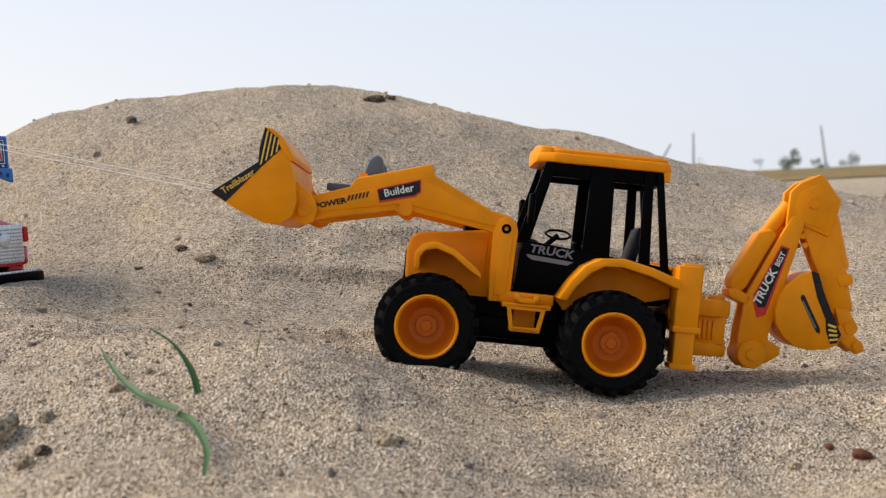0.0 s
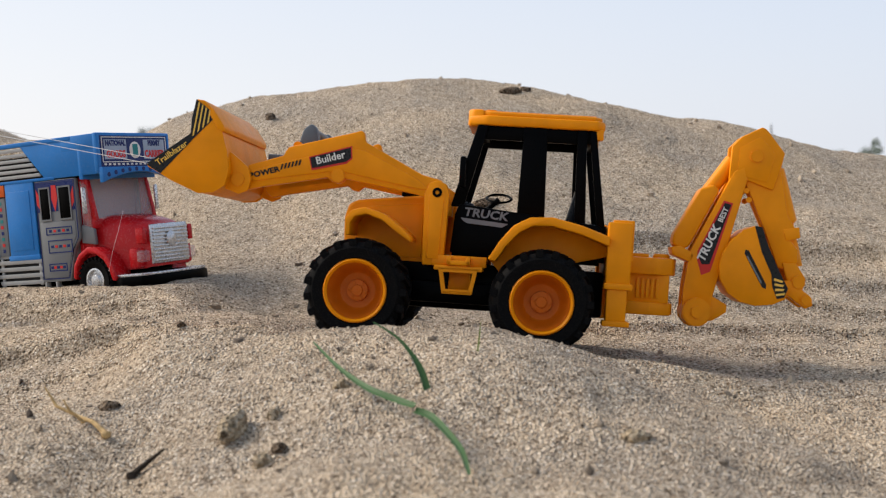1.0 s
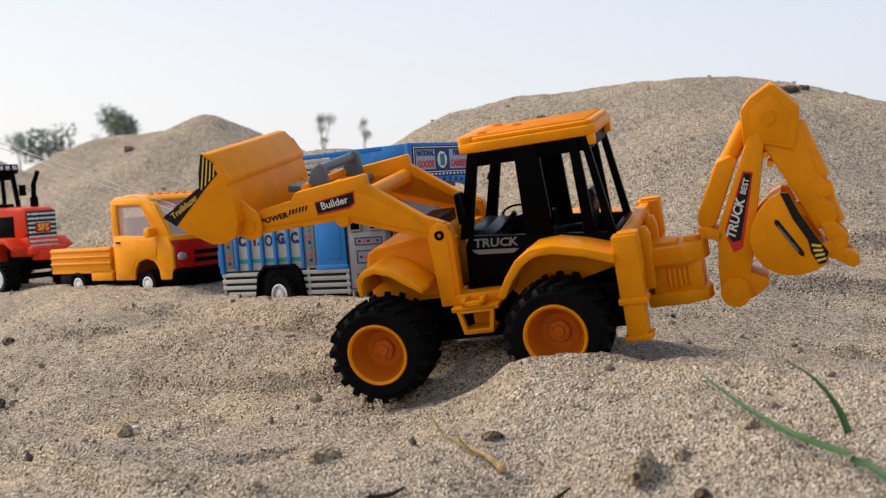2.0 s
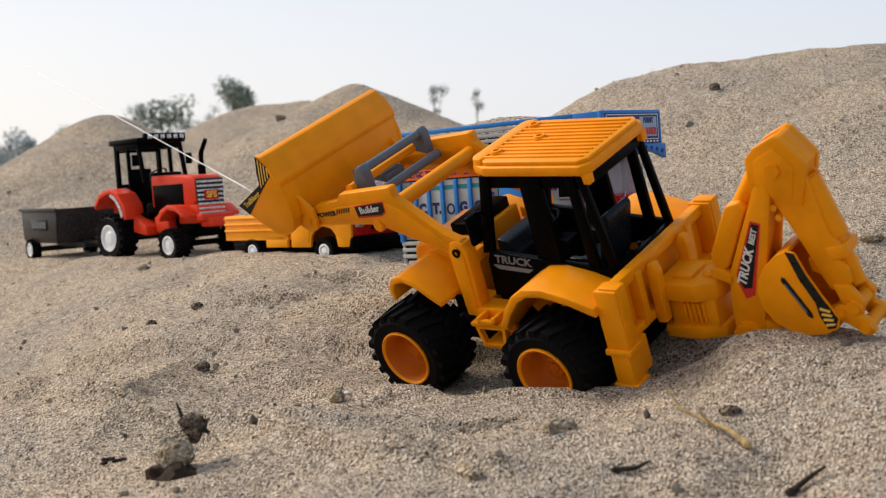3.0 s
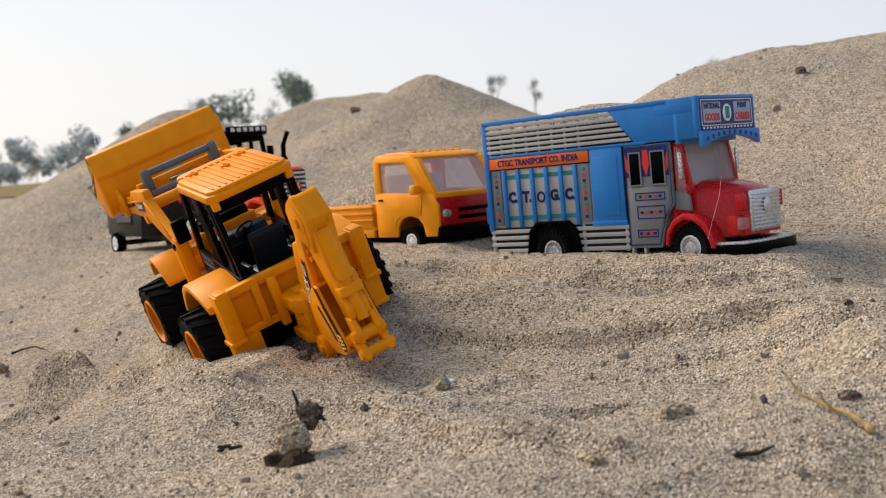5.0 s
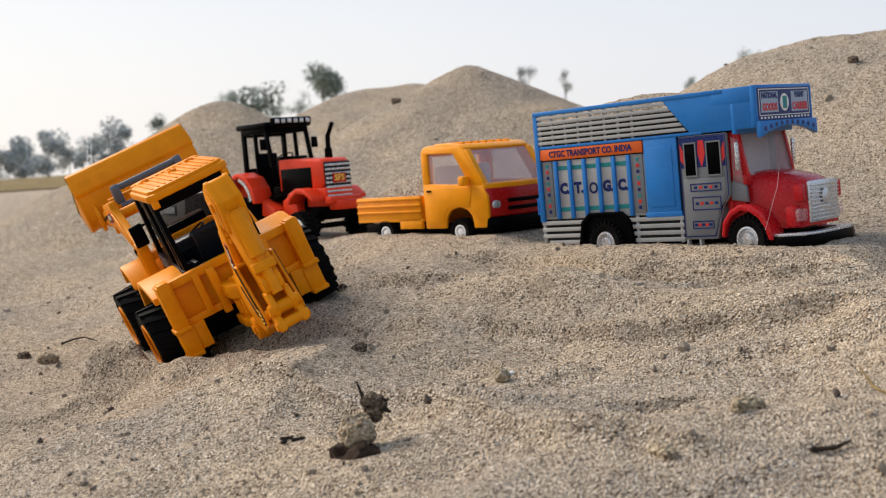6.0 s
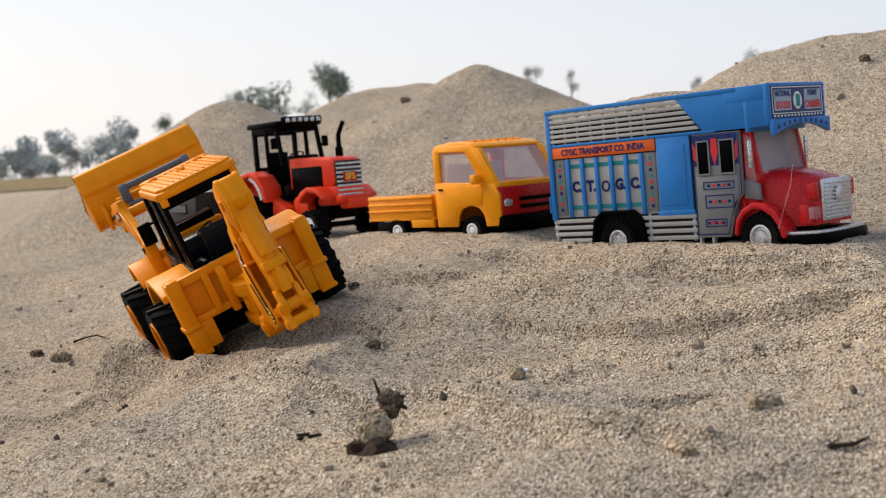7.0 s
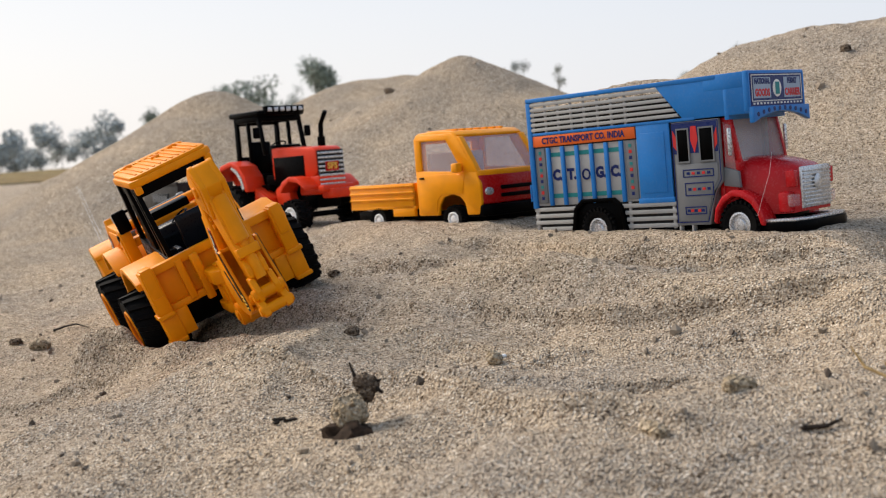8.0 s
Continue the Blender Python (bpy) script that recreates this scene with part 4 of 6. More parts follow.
def build_lorry():
    u = 0.001
    g = tagged(new("goods_lorry"), "blue and red toy goods lorry loaded with sand, sunk in sand", "toy lorry")
    part("chassis", join(box(-132, 100, -22, 22, 12, 24, 1, u), box(-130, 20, -38, 38, 16, 20, 0.5, u), rod((75, -38, 19), (75, 38, 19), 3, u), rod((-62, -38, 19), (-62, 38, 19), 3, u)), BLACK, g)
    part("load_floor", box(-132, 50, -39, 39, 20, 24, 0.5, u), DARK_IN, g)
    # dark linings put the shade in the gaps between slats into colour
    part("gap_backing", join(box(-131, 48, -39.2, -38, 24, 118, 0.3, u), box(-131, 48, 38, 39.2, 24, 118, 0.3, u), box(-132, -130.5, -39, 39, 24, 118, 0.3, u)), DARK_IN, g)
    load_of_sand("sand_load", -130, 50, -38, 38, 116, 19, u, g)
    for s in (-1, 1):
        def side(pts, d0, d1, b=0.4):
            y0, y1 = 39.2 + d0, 39.2 + d1
            return prof(pts, y0, y1, b, u) if s > 0 else prof(pts, -y1, -y0, b, u)

        def sbox(x0, x1, z0, z1, d0, d1, b=0.35):
            return side([(x0, z0), (x1, z0), (x1, z1), (x0, z1)], d0, d1, b)
        # lower slats
        for k in range(4):
            part("lower_slat", sbox(-135 if k else -128, 17, 19 + 5.4 * k, 22.2 + 5.4 * k, 0.6, 2.4), LORRY_GREY, g)
        for x in (-133, -30, 14):
            part("slat_post", sbox(x - 1.4, x + 1.4, 18, 40, 0.2, 1.8), LORRY_GREY, g)
        # middle panel: pale field, blue ribs, teal lines
        part("side_field", sbox(-132, 14, 40, 88, 0.0, 0.7), LORRY_GREY, g)
        part("teal_line", sbox(-113, -33, 80, 83.5, 0.7, 1.0, 0), TEAL, g)
        part("teal_line", sbox(-113, -33, 46, 49.5, 0.7, 1.0, 0), TEAL, g)
        for k in range(6):
            x = -114.5 + 16 * k
            part("side_rib", sbox(x - 2, x + 2, 40, 88, 0.7, 3.0, 0.6), LORRY_BLUE, g)
        part("corner_post", sbox(-136, -131, 38, 126, 0, 3.2, 0.6), LORRY_BLUE, g)
        for x0, x1 in ((-130, -119), (-31, -20)):
            bd = part("border_panel", sbox(x0, x1, 42, 88, 0.7, 1.7, 0.3), DOOR_SILVER, g)
            for k in range(9):
                part("motif", sbox(x0 + 4, x1 - 4, 45 + 4.7 * k, 47.6 + 4.7 * k, 1.7, 1.95, 0), (NAVY, RED_PRINT, TEAL)[k % 3], bd)
        part("front_panel", join(sbox(-18, 15, 40, 99, 0.5, 2.4, 0.6), side([(-14, 46), (10, 46), (10, 92), (-14, 92)], 2.3, 2.9, 0.5)), LORRY_BLUE, g)
        part("side_sill", sbox(-20, 16, 38, 42, 0.6, 2.6), LORRY_BLUE, g)
        # banner
        bn = part("banner", sbox(-131, -19, 89, 98, 0.6, 2.6, 0.4), BANNER, g, "orange banner with dark lettering")
        top = part("blue_rail", sbox(-134, 40, 98.2, 100.6, 0.4, 2.8, 0.5), LORRY_BLUE, g)
        ax = ON_RIGHT if s < 0 else ON_LEFT
        lettering("CTGC TRANSPORT CO. INDIA", 0.0072, Matrix.Translation((-0.075, s * 0.0420, 0.0934)) @ ax, NAVY, bn, 0.00022, squeeze=0.92)
        for k, ch in enumerate(("C.", "T.", "O", "G.", "C.")):
            x = -106.5 + 16 * k
            if ch == "O":
                rg = lathe([(3.0, 0), (3.0, 0.4), (4.6, 0.4), (4.6, 0)], 20, u, (x, s * 40.2 - 0.2, 64), closed=True)
                part("emblem", rg, NAVY, g)
            else:
                lettering(ch, 0.0118, Matrix.Translation((x * 0.001, s * 0.0401, 0.0645)) @ ax, NAVY, g, 0.0007, name="letter")
        # upper slats and posts
        for k in range(6):
            part("upper_slat", side([(-134, 102 + 4.1 * k), (26 - 3.6 * k, 102 + 4.1 * k), (24 - 3.6 * k, 104.6 + 4.1 * k), (-134, 104.6 + 4.1 * k)], 1.4, 3.0, 0.3), LORRY_GREY, g)
        for k in range(8):
            part("upper_post", sbox(-131 + 14.5 * k, -128.6 + 14.5 * k, 100.5, 126, 0.4, 1.8), LORRY_GREY, g)
        part("upper_panel", side([(30, 99), (91, 99), (91, 128.5), (2, 128.5)], 0.4, 2.6, 0.5), LORRY_BLUE, g)
        part("top_rail", sbox(-136, 62, 126, 129.5, -1, 3.2, 0.8), LORRY_BLUE, g)
        # door
        dr = part("door", join(side([(17, 20), (48, 20), (51, 30), (55, 44), (62, 52), (62, 98), (17, 98)], -1.0, 2.4, 0.7), side([(20, 23), (46, 23), (53, 46), (59, 54), (59, 66), (20, 66)], 2.4, 2.9, 0.4)), DOOR_SILVER, g, "silver printed cab door")
        part("door_print", sbox(18.5, 60, 74, 96.5, 2.4, 2.7, 0), NAVY, dr)
        part("door_edge", bars([(17.6, 22), (47, 22), (54.5, 45), (61.4, 53), (61.4, 97.4), (17.6, 97.4)], (39.2 + 2.4) * s, (39.2 + 2.75) * s, 0.7, u), NAVY, dr)
        for x0, x1 in ((23, 33), (44, 56)):
            part("door_window", sbox(x0, x1, 68, 92, 2.75, 3.2, 0.2), BLACK, dr)
            part("window_frame", bars([(x0 - 1, 67), (x1 + 1, 67), (x1 + 1, 93), (x0 - 1, 93)], (39.2 + 2.7) * s, (39.2 + 3.6) * s, 1.2, u), DOOR_SILVER, dr)
        for pts in ([(36, 94), (41, 94), (42, 84), (38.5, 74), (35, 84)], [(18.5, 92), (22, 86), (22, 76), (18.5, 80)], [(60, 92), (57, 86), (57, 76), (60, 80)]):
            part("red_motif", side(pts, 2.7, 3.0, 0), RED_PRINT, dr)
        for z0, z1, x0, x1 in ((56, 62, 26, 55), (42, 52, 27, 54), (28, 34, 26, 46)):
            part("door_plate", bars([(x0, z0), (x1, z0), (x1, z1), (x0, z1)], (39.2 + 2.9) * s, (39.2 + 3.2) * s, 0.8, u), NAVY, dr)
            for k in range(5):
                xm = x0 + (x1 - x0) * (k + 1) / 6
                part("door_dot", sbox(xm - 1.4, xm + 1.4, (z0 + z1) / 2 - 1, (z0 + z1) / 2 + 1, 2.9, 3.2, 0), RED_PRINT if k % 2 else NAVY, dr)
        part("cab_step", join(sbox(18, 32, 9, 13, -4, 2.4, 0.5), sbox(18, 20, 12, 22, -3, 2, 0.4), sbox(30, 32, 12, 22, -3, 2, 0.4)), LORRY_GREY, g)
        part("quarter_window", side([(63, 60), (72, 58), (69, 92), (63, 95)], -3.5, -1.5, 0.5), GLASS, g)
        part("quarter_bracket", side([(61, 48), (76, 46), (75, 58), (62, 62)], -3.8, -0.5, 0.8), DOOR_SILVER, g)
    # headboard over the windscreen: printed panel and arched visor with holes
    part("headboard", join(box(40, 80, -42, 42, 118, 129.5, 0.8, u), box(76, 80.5, -42.5, 42.5, 100, 129.8, 0.9, u), box(58, 62, -42, 42, 96, 118, 0.6, u)), LORRY_BLUE, g, "blue overhanging headboard")
    pn = part("headboard_print", box(80.5, 80.9, -39, 39, 104, 127.5, 0, u), NAVY, g, "navy printed goods carrier panel", smooth=False)
    for y0, y1 in ((-35, -10), (10, 35)):
        part("print_plate", box(80.9, 81.2, y0, y1, 109.5, 124.5, 0, u), PRINT_GREY, pn, smooth=False)
    part("print_emblem", turned(lathe([(0.01, 0.3), (6, 0.3), (6.5, 0)], 20, u), Matrix.Translation((0.0809, 0, 0.1165)) @ pose(0, 0, 0, 0, 0, -90)), PALE, pn)
    for y0, y1, z0, z1 in ((-37.5, 37.5, 126, 126.6), (-37.5, 37.5, 107.2, 107.8), (-37.5, -36.9, 107.8, 126), (36.9, 37.5, 107.8, 126)):
        part("print_border", box(80.9, 81.15, y0, y1, z0, z1, 0, u), PALE, pn, smooth=False)
    part("print_emblem_bar", box(81.1, 81.4, -3, 3, 112, 121, 0, u), TEAL, pn, smooth=False)
    for txt, y, z, mat in (("NATIONAL", -22.5, 121.6, NAVY), ("GOODS", -22.5, 113.2, RED_PRINT), ("PERMIT", 22.5, 121.6, NAVY), ("CARRIER", 22.5, 113.2, RED_PRINT)):
        lettering(txt, 0.0056 if mat is NAVY else 0.0074, Matrix.Translation((0.0813, y * 0.001, z * 0.001)) @ ON_FRONT, mat, pn, 0.0003, squeeze=0.8)
    for k in range(15):
        y = -35 + 5 * k
        part("print_dot", box(80.9, 81.2, y - 1.2, y + 1.2, 105, 106.4, 0, u), PALE, pn, smooth=False)
    arch = [(y, 92 + 7.5 * (1 - (y / 42.0) ** 2)) for y in range(-42, 43, 6)]
    vis = prof([(y, z) for y, z in arch] + [(42, 103.5), (-42, 103.5)], 80, 84.5, 0.5, u)
    for v in vis.verts:
        v.co = Vector((v.co.y, v.co.x, v.co.z))
    vs = part("visor", vis, LORRY_BLUE, g)
    for k in range(10):
        y = -36 + 8 * k
        z = 96.5 + 7.0 * (1 - (y / 42.0) ** 2) * 0.75
        part("visor_hole", turned(lathe([(0.01, 0.35), (1.7, 0.3), (1.7, -0.2)], 12, u), Matrix.Translation((0.0845, y * 0.001, z * 0.001)) @ pose(0, 0, 0, 0, 0, -90)), NAVY, vs)
    for o in [c for c in g.children if c.name.split('.')[0] in ('headboard', 'headboard_print', 'visor')]:
        o.location.x += 0.010
    # cab and bonnet
    part("cab_shell", join(prof([(60, 20), (72, 20), (72, 60), (66, 98), (60, 98)], -36, -33.5, 0.5, u), prof([(60, 20), (72, 20), (72, 60), (66, 98), (60, 98)], 33.5, 36, 0.5, u), box(60, 74, -36, 36, 58, 66, 1, u), box(56, 60, -36, 36, 20, 62, 0.5, u)), LORRY_RED, g)
    ws = prof([(73, 65), (75, 65), (68.5, 96), (66.5, 96)], -32, 32, 0.3, u)
    part("windscreen", ws, GLASS, g, "clear plastic windscreen")
    for y0 in (-35.5, 32):
        part("windscreen_post", prof([(72, 64), (76, 64), (69, 97), (65, 97)], y0, y0 + 3.5, 0.5, u), LORRY_RED, g)
    # pale wall, added in place of the bright background seen through the windscreen
    part("cab_back", box(50, 52, -37, 37, 24, 98, 0.5, u), LORRY_GREY, g)
    bon = bmesh.new()
    rings = []
    for x, hw, zt, zb, rr in ((70, 33, 68, 26, 5), (84, 31, 67, 26, 6), (100, 27, 64, 25, 7), (112, 24, 60.5, 25, 7), (118, 22, 56, 26, 6)):
        ring = []
        for k in range(17):
            a = pi * k / 16
            c, sn = cos(a), sin(a)
            yy = hw * (abs(c) ** 0.45) * (1 if c >= 0 else -1)
            zz = zb + (zt - zb) * (sn ** 0.40)
            ring.append(bon.verts.new((x * u, yy * u, zz * u)))
        rings.append(ring)
    for p, q in zip(rings, rings[1:]):
        for k in range(16):
            bon.faces.new((p[k], p[k + 1], q[k + 1], q[k]))
    bon.faces.new(rings[-1])
    bon.faces.new(rings[0])
    part("bonnet", bon, LORRY_RED, g, "glossy red rounded bonnet")
    for s in (1, -1):
        pts = [(52, 22), (54, 32), (60, 40), (70, 45), (80, 44), (90, 38), (96, 28), (98, 18), (94, 18), (91, 27), (86, 34), (78, 39), (70, 40), (62, 36), (57, 30), (55, 20)]
        b = prof(pts, 24, 43, 1.2, u)
        part("wing", b if s > 0 else mirrored(b), LORRY_RED, g)
        lamp = part("headlamp", box(112, 117.5, 22 * s if s > 0 else -33, 33 if s > 0 else -22, 30, 39, 1.6, u), GLASS, g)
        part("lamp_box", box(104, 113, 20 if s > 0 else -33, 33 if s > 0 else -20, 26, 41, 2, u), LORRY_RED, g)
        part("side_lamp", box(110, 118, (25 if s > 0 else -30), (30 if s > 0 else -25), 44, 56, 1, u), LORRY_RED, g)
        part("mirror", box(70, 72, (40 if s > 0 else -44), (44 if s > 0 else -40), 70, 90, 0.8, u), CHROME, g)
    gr = part("radiator", join(box(117, 119.5, -22, 22, 28, 58, 1.2, u)), CHROME, g, "pale ribbed radiator grille")
    for k in range(10):
        part("grille_bar", box(119, 121, -20.5, 20.5, 29.8 + 2.7 * k, 31.2 + 2.7 * k, 0.3, u), CHROME, gr)
    part("grille_emblem", turned(lathe([(0.01, 0.8), (5, 0.6), (6, 0)], 18, u), Matrix.Translation((0.121, 0, 0.046)) @ pose(0, 0, 0, 0, 0, -90)), CHROME, gr)
    bp = [(92, -40), (104, -43), (122, -40), (128, -24), (129, 0), (128, 24), (122, 40), (104, 43), (92, 40), (92, 34), (112, 32), (118, 20), (119, 0), (118, -20), (112, -32), (92, -34)]
    part("bumper", plan(bp, 12, 20, 1.2, u), BLACK, g)
    part("bumper_top", plan([(x * 0.985 + 1, y * 0.97) for x, y in bp], 20.2, 22.2, 0.5, u), CHROME, g)
    part("bumper_post", join(box(88, 120, -20, -14, 13, 22, 0.5, u), box(88, 120, 14, 20, 13, 22, 0.5, u)), BLACK, g)
    for s in (1, -1):
        b = join(prof([(-90, 18), (-86, 36), (-78, 42), (-46, 42), (-38, 36), (-34, 18)], 26, 42.2, 0.6, u), prof([(-92, 18), (-88, 37), (-79, 44), (-45, 44), (-36, 37), (-32, 18), (-36, 18), (-39, 35), (-47, 41), (-77, 41), (-85, 35), (-88, 18)], 40, 44.5, 0.6, u))
        part("wheel_arch", b if s > 0 else mirrored(b), BLACK, g)
    part("tail_hook", join(box(-140, -134, -36, -30, 62, 68, 0.5, u), bars([(-142, 44), (-136, 44), (-136, 58), (-142, 58)], -38, -34, 1.5, u), box(-140, -134, -38, -34, 84, 90, 0.6, u)), LORRY_BLUE, g)
    set_wheels(small_wheel(19, 13, CHROME, u, 0.7, 0.46), [(75, -42, 19), (75, 42, 19), (-62, -45, 19), (-62, 45, 19)], g, u)
    return g


def build_pickup():
    u = 0.001
    g = tagged(new("pickup_lorry"), "amber toy pickup lorry with red nose and sand in its bed", "toy lorry")
    part("chassis", join(box(-92, 88, -30, 30, 10, 22, 1, u), box(-88, -20, -36, 36, 14, 24, 1, u), rod((55, -34, 14), (55, 34, 14), 3, u), rod((-52, -34, 14), (-52, 34, 14), 3, u)), BLACK, g)
    bed = part("load_bed", join(box(-95, 4, -40, 40, 26, 30, 0.8, u), box(-95, 4, -40, -37, 28, 54, 0.9, u), box(-95, 4, 37, 40, 28, 54, 0.9, u), box(-95, -92, -40, 40, 28, 54, 0.9, u), box(0, 4, -40, 40, 28, 54, 0.9, u), box(-30, 2, -40, -36, 18, 30, 0.8, u), box(-30, 2, 36, 40, 18, 30, 0.8, u)), AMBER, g, "amber load bed with ribbed sides")
    for s in (-1, 1):
        for z in (36, 43, 50):
            part("bed_rib", box(-94, 3, (40 if s > 0 else -41.6), (41.6 if s > 0 else -40), z, z + 2.2, 0.6, u), AMBER, bed)
    load_of_sand("sand_load", -92, 0, -37, 37, 49, 27, u, g)
    # cab: side walls with window openings, rounded front
    for s in (-1, 1):
        y0, y1 = (37, 40) if s > 0 else (-40, -37)
        lower = [(8, 18), (36, 18), (38, 30), (44, 37), (55, 40), (66, 37), (72, 30), (74, 18), (90, 18), (93, 30), (93, 50), (88, 62), (8, 66)]
        part("cab_side", join(prof(lower, y0, y1, 1, u), prof([(8, 65), (17, 65), (17, 97), (52, 96), (72, 61), (88, 61), (68, 98), (60, 103), (14, 104), (8, 100)], y0, y1, 0.8, u), prof([(12, 22), (34, 22), (36, 34), (42, 40), (70, 40), (74, 60), (12, 62)], (y1 if s > 0 else y0 - 0.6), (y1 + 0.6 if s > 0 else y0), 0.3, u)), AMBER, g)
        part("side_window", prof([(17, 65), (71, 62), (52, 96), (17, 97)], (38 if s > 0 else -38.6), (38.6 if s > 0 else -38), 0, u), GLASS, g)
        part("mirror", box(66, 74, (41 if s > 0 else -49), (49 if s > 0 else -41), 62, 72, 2, u), AMBER, g)
        part("door_handle", box(14, 20, (40.6 if s > 0 else -41.6), (41.6 if s > 0 else -40.6), 57, 59, 0.4, u), BLACK, g)
    part("cab_back", join(box(8, 11, -38, 38, 20, 66, 0.8, u), box(8, 11, -38, -28, 65, 100, 0.8, u), box(8, 11, 28, 38, 65, 100, 0.8, u), box(8, 11, -38, 38, 94, 101, 0.8, u)), AMBER, g)
    roof = prof([(8, 99), (60, 98), (66, 97.5), (67, 101), (60, 105), (40, 107), (14, 106), (8, 103)], -39, 39, 1.6, u)
    rf = part("roof", roof, AMBER, g, "amber ribbed cab roof")
    for k in range(7):
        part("roof_rib", box(16, 56, -30 + 9 * k, -27 + 9 * k, 105.6, 107.6, 0.5, u), AMBER, rf)
    part("windscreen", prof([(88, 62), (89.5, 62), (68, 98), (66.5, 98)], -35, 35, 0, u), GLASS, g, "clear plastic windscreen")
    for y0 in (-39.5, 34):
        part("windscreen_post", prof([(86, 61), (91, 61), (70, 99), (65, 99)], y0, y0 + 5.5, 0.8, u), AMBER, g)
    part("seat", join(box(18, 40, -32, 32, 44, 56, 2, u), box(16, 22, -32, 32, 54, 84, 2, u)), PALE, g)
    part("dashboard", box(66, 86, -36, 36, 48, 60, 2, u), RED, g)
    front = plan([(86, -39.5), (92, -39), (95.5, -30), (97, 0), (95.5, 30), (92, 39), (86, 39.5)], 28, 58, 2, u)
    part("nose", front, RED, g, "red nose panel")
    part("nose_cowl", join(plan([(84, -39.6), (91, -39.2), (95, -30), (97.2, 0), (95, 30), (91, 39.2), (84, 39.6)], 57, 63, 1.6, u)), AMBER, g)
    for z0, z1 in ((34, 38), (42, 46)):
        part("grille_slot", plan([(94, -21), (97.6, -18), (98.4, 0), (97.6, 18), (94, 21)], z0, z1, 0.6, u), BLACK, g)
    for s in (-1, 1):
        part("headlamp", turned(lathe([(0.01, 1.6), (3.4, 1.2), (4.6, 0)], 18, u), Matrix.Translation((0.0945, s * 0.031, 0.041)) @ pose(0, 0, 0, 0, 0, -90 + s * 12)), CHROME, g)
    part("number_plate", box(96.0, 97.4, 22, 34, 51, 57, 0.3, u), WHITE, g, "white plate with dark bars")
    part("plate_bars", box(97.4, 97.6, 24, 32, 52.6, 55.4, 0, u), NAVY, g)
    part("bumper", join(plan([(72, -39), (94, -40), (99, -30), (100.5, 0), (99, 30), (94, 40), (72, 39)], 16, 28, 1.5, u)), BLACK, g)
    set_wheels(small_wheel(14.5, 10, WHITE, u, 0.7, 0.44), [(55, -40, 14.5), (55, 40, 14.5), (-52, -40, 14.5), (-52, 40, 14.5)], g, u)
    return g


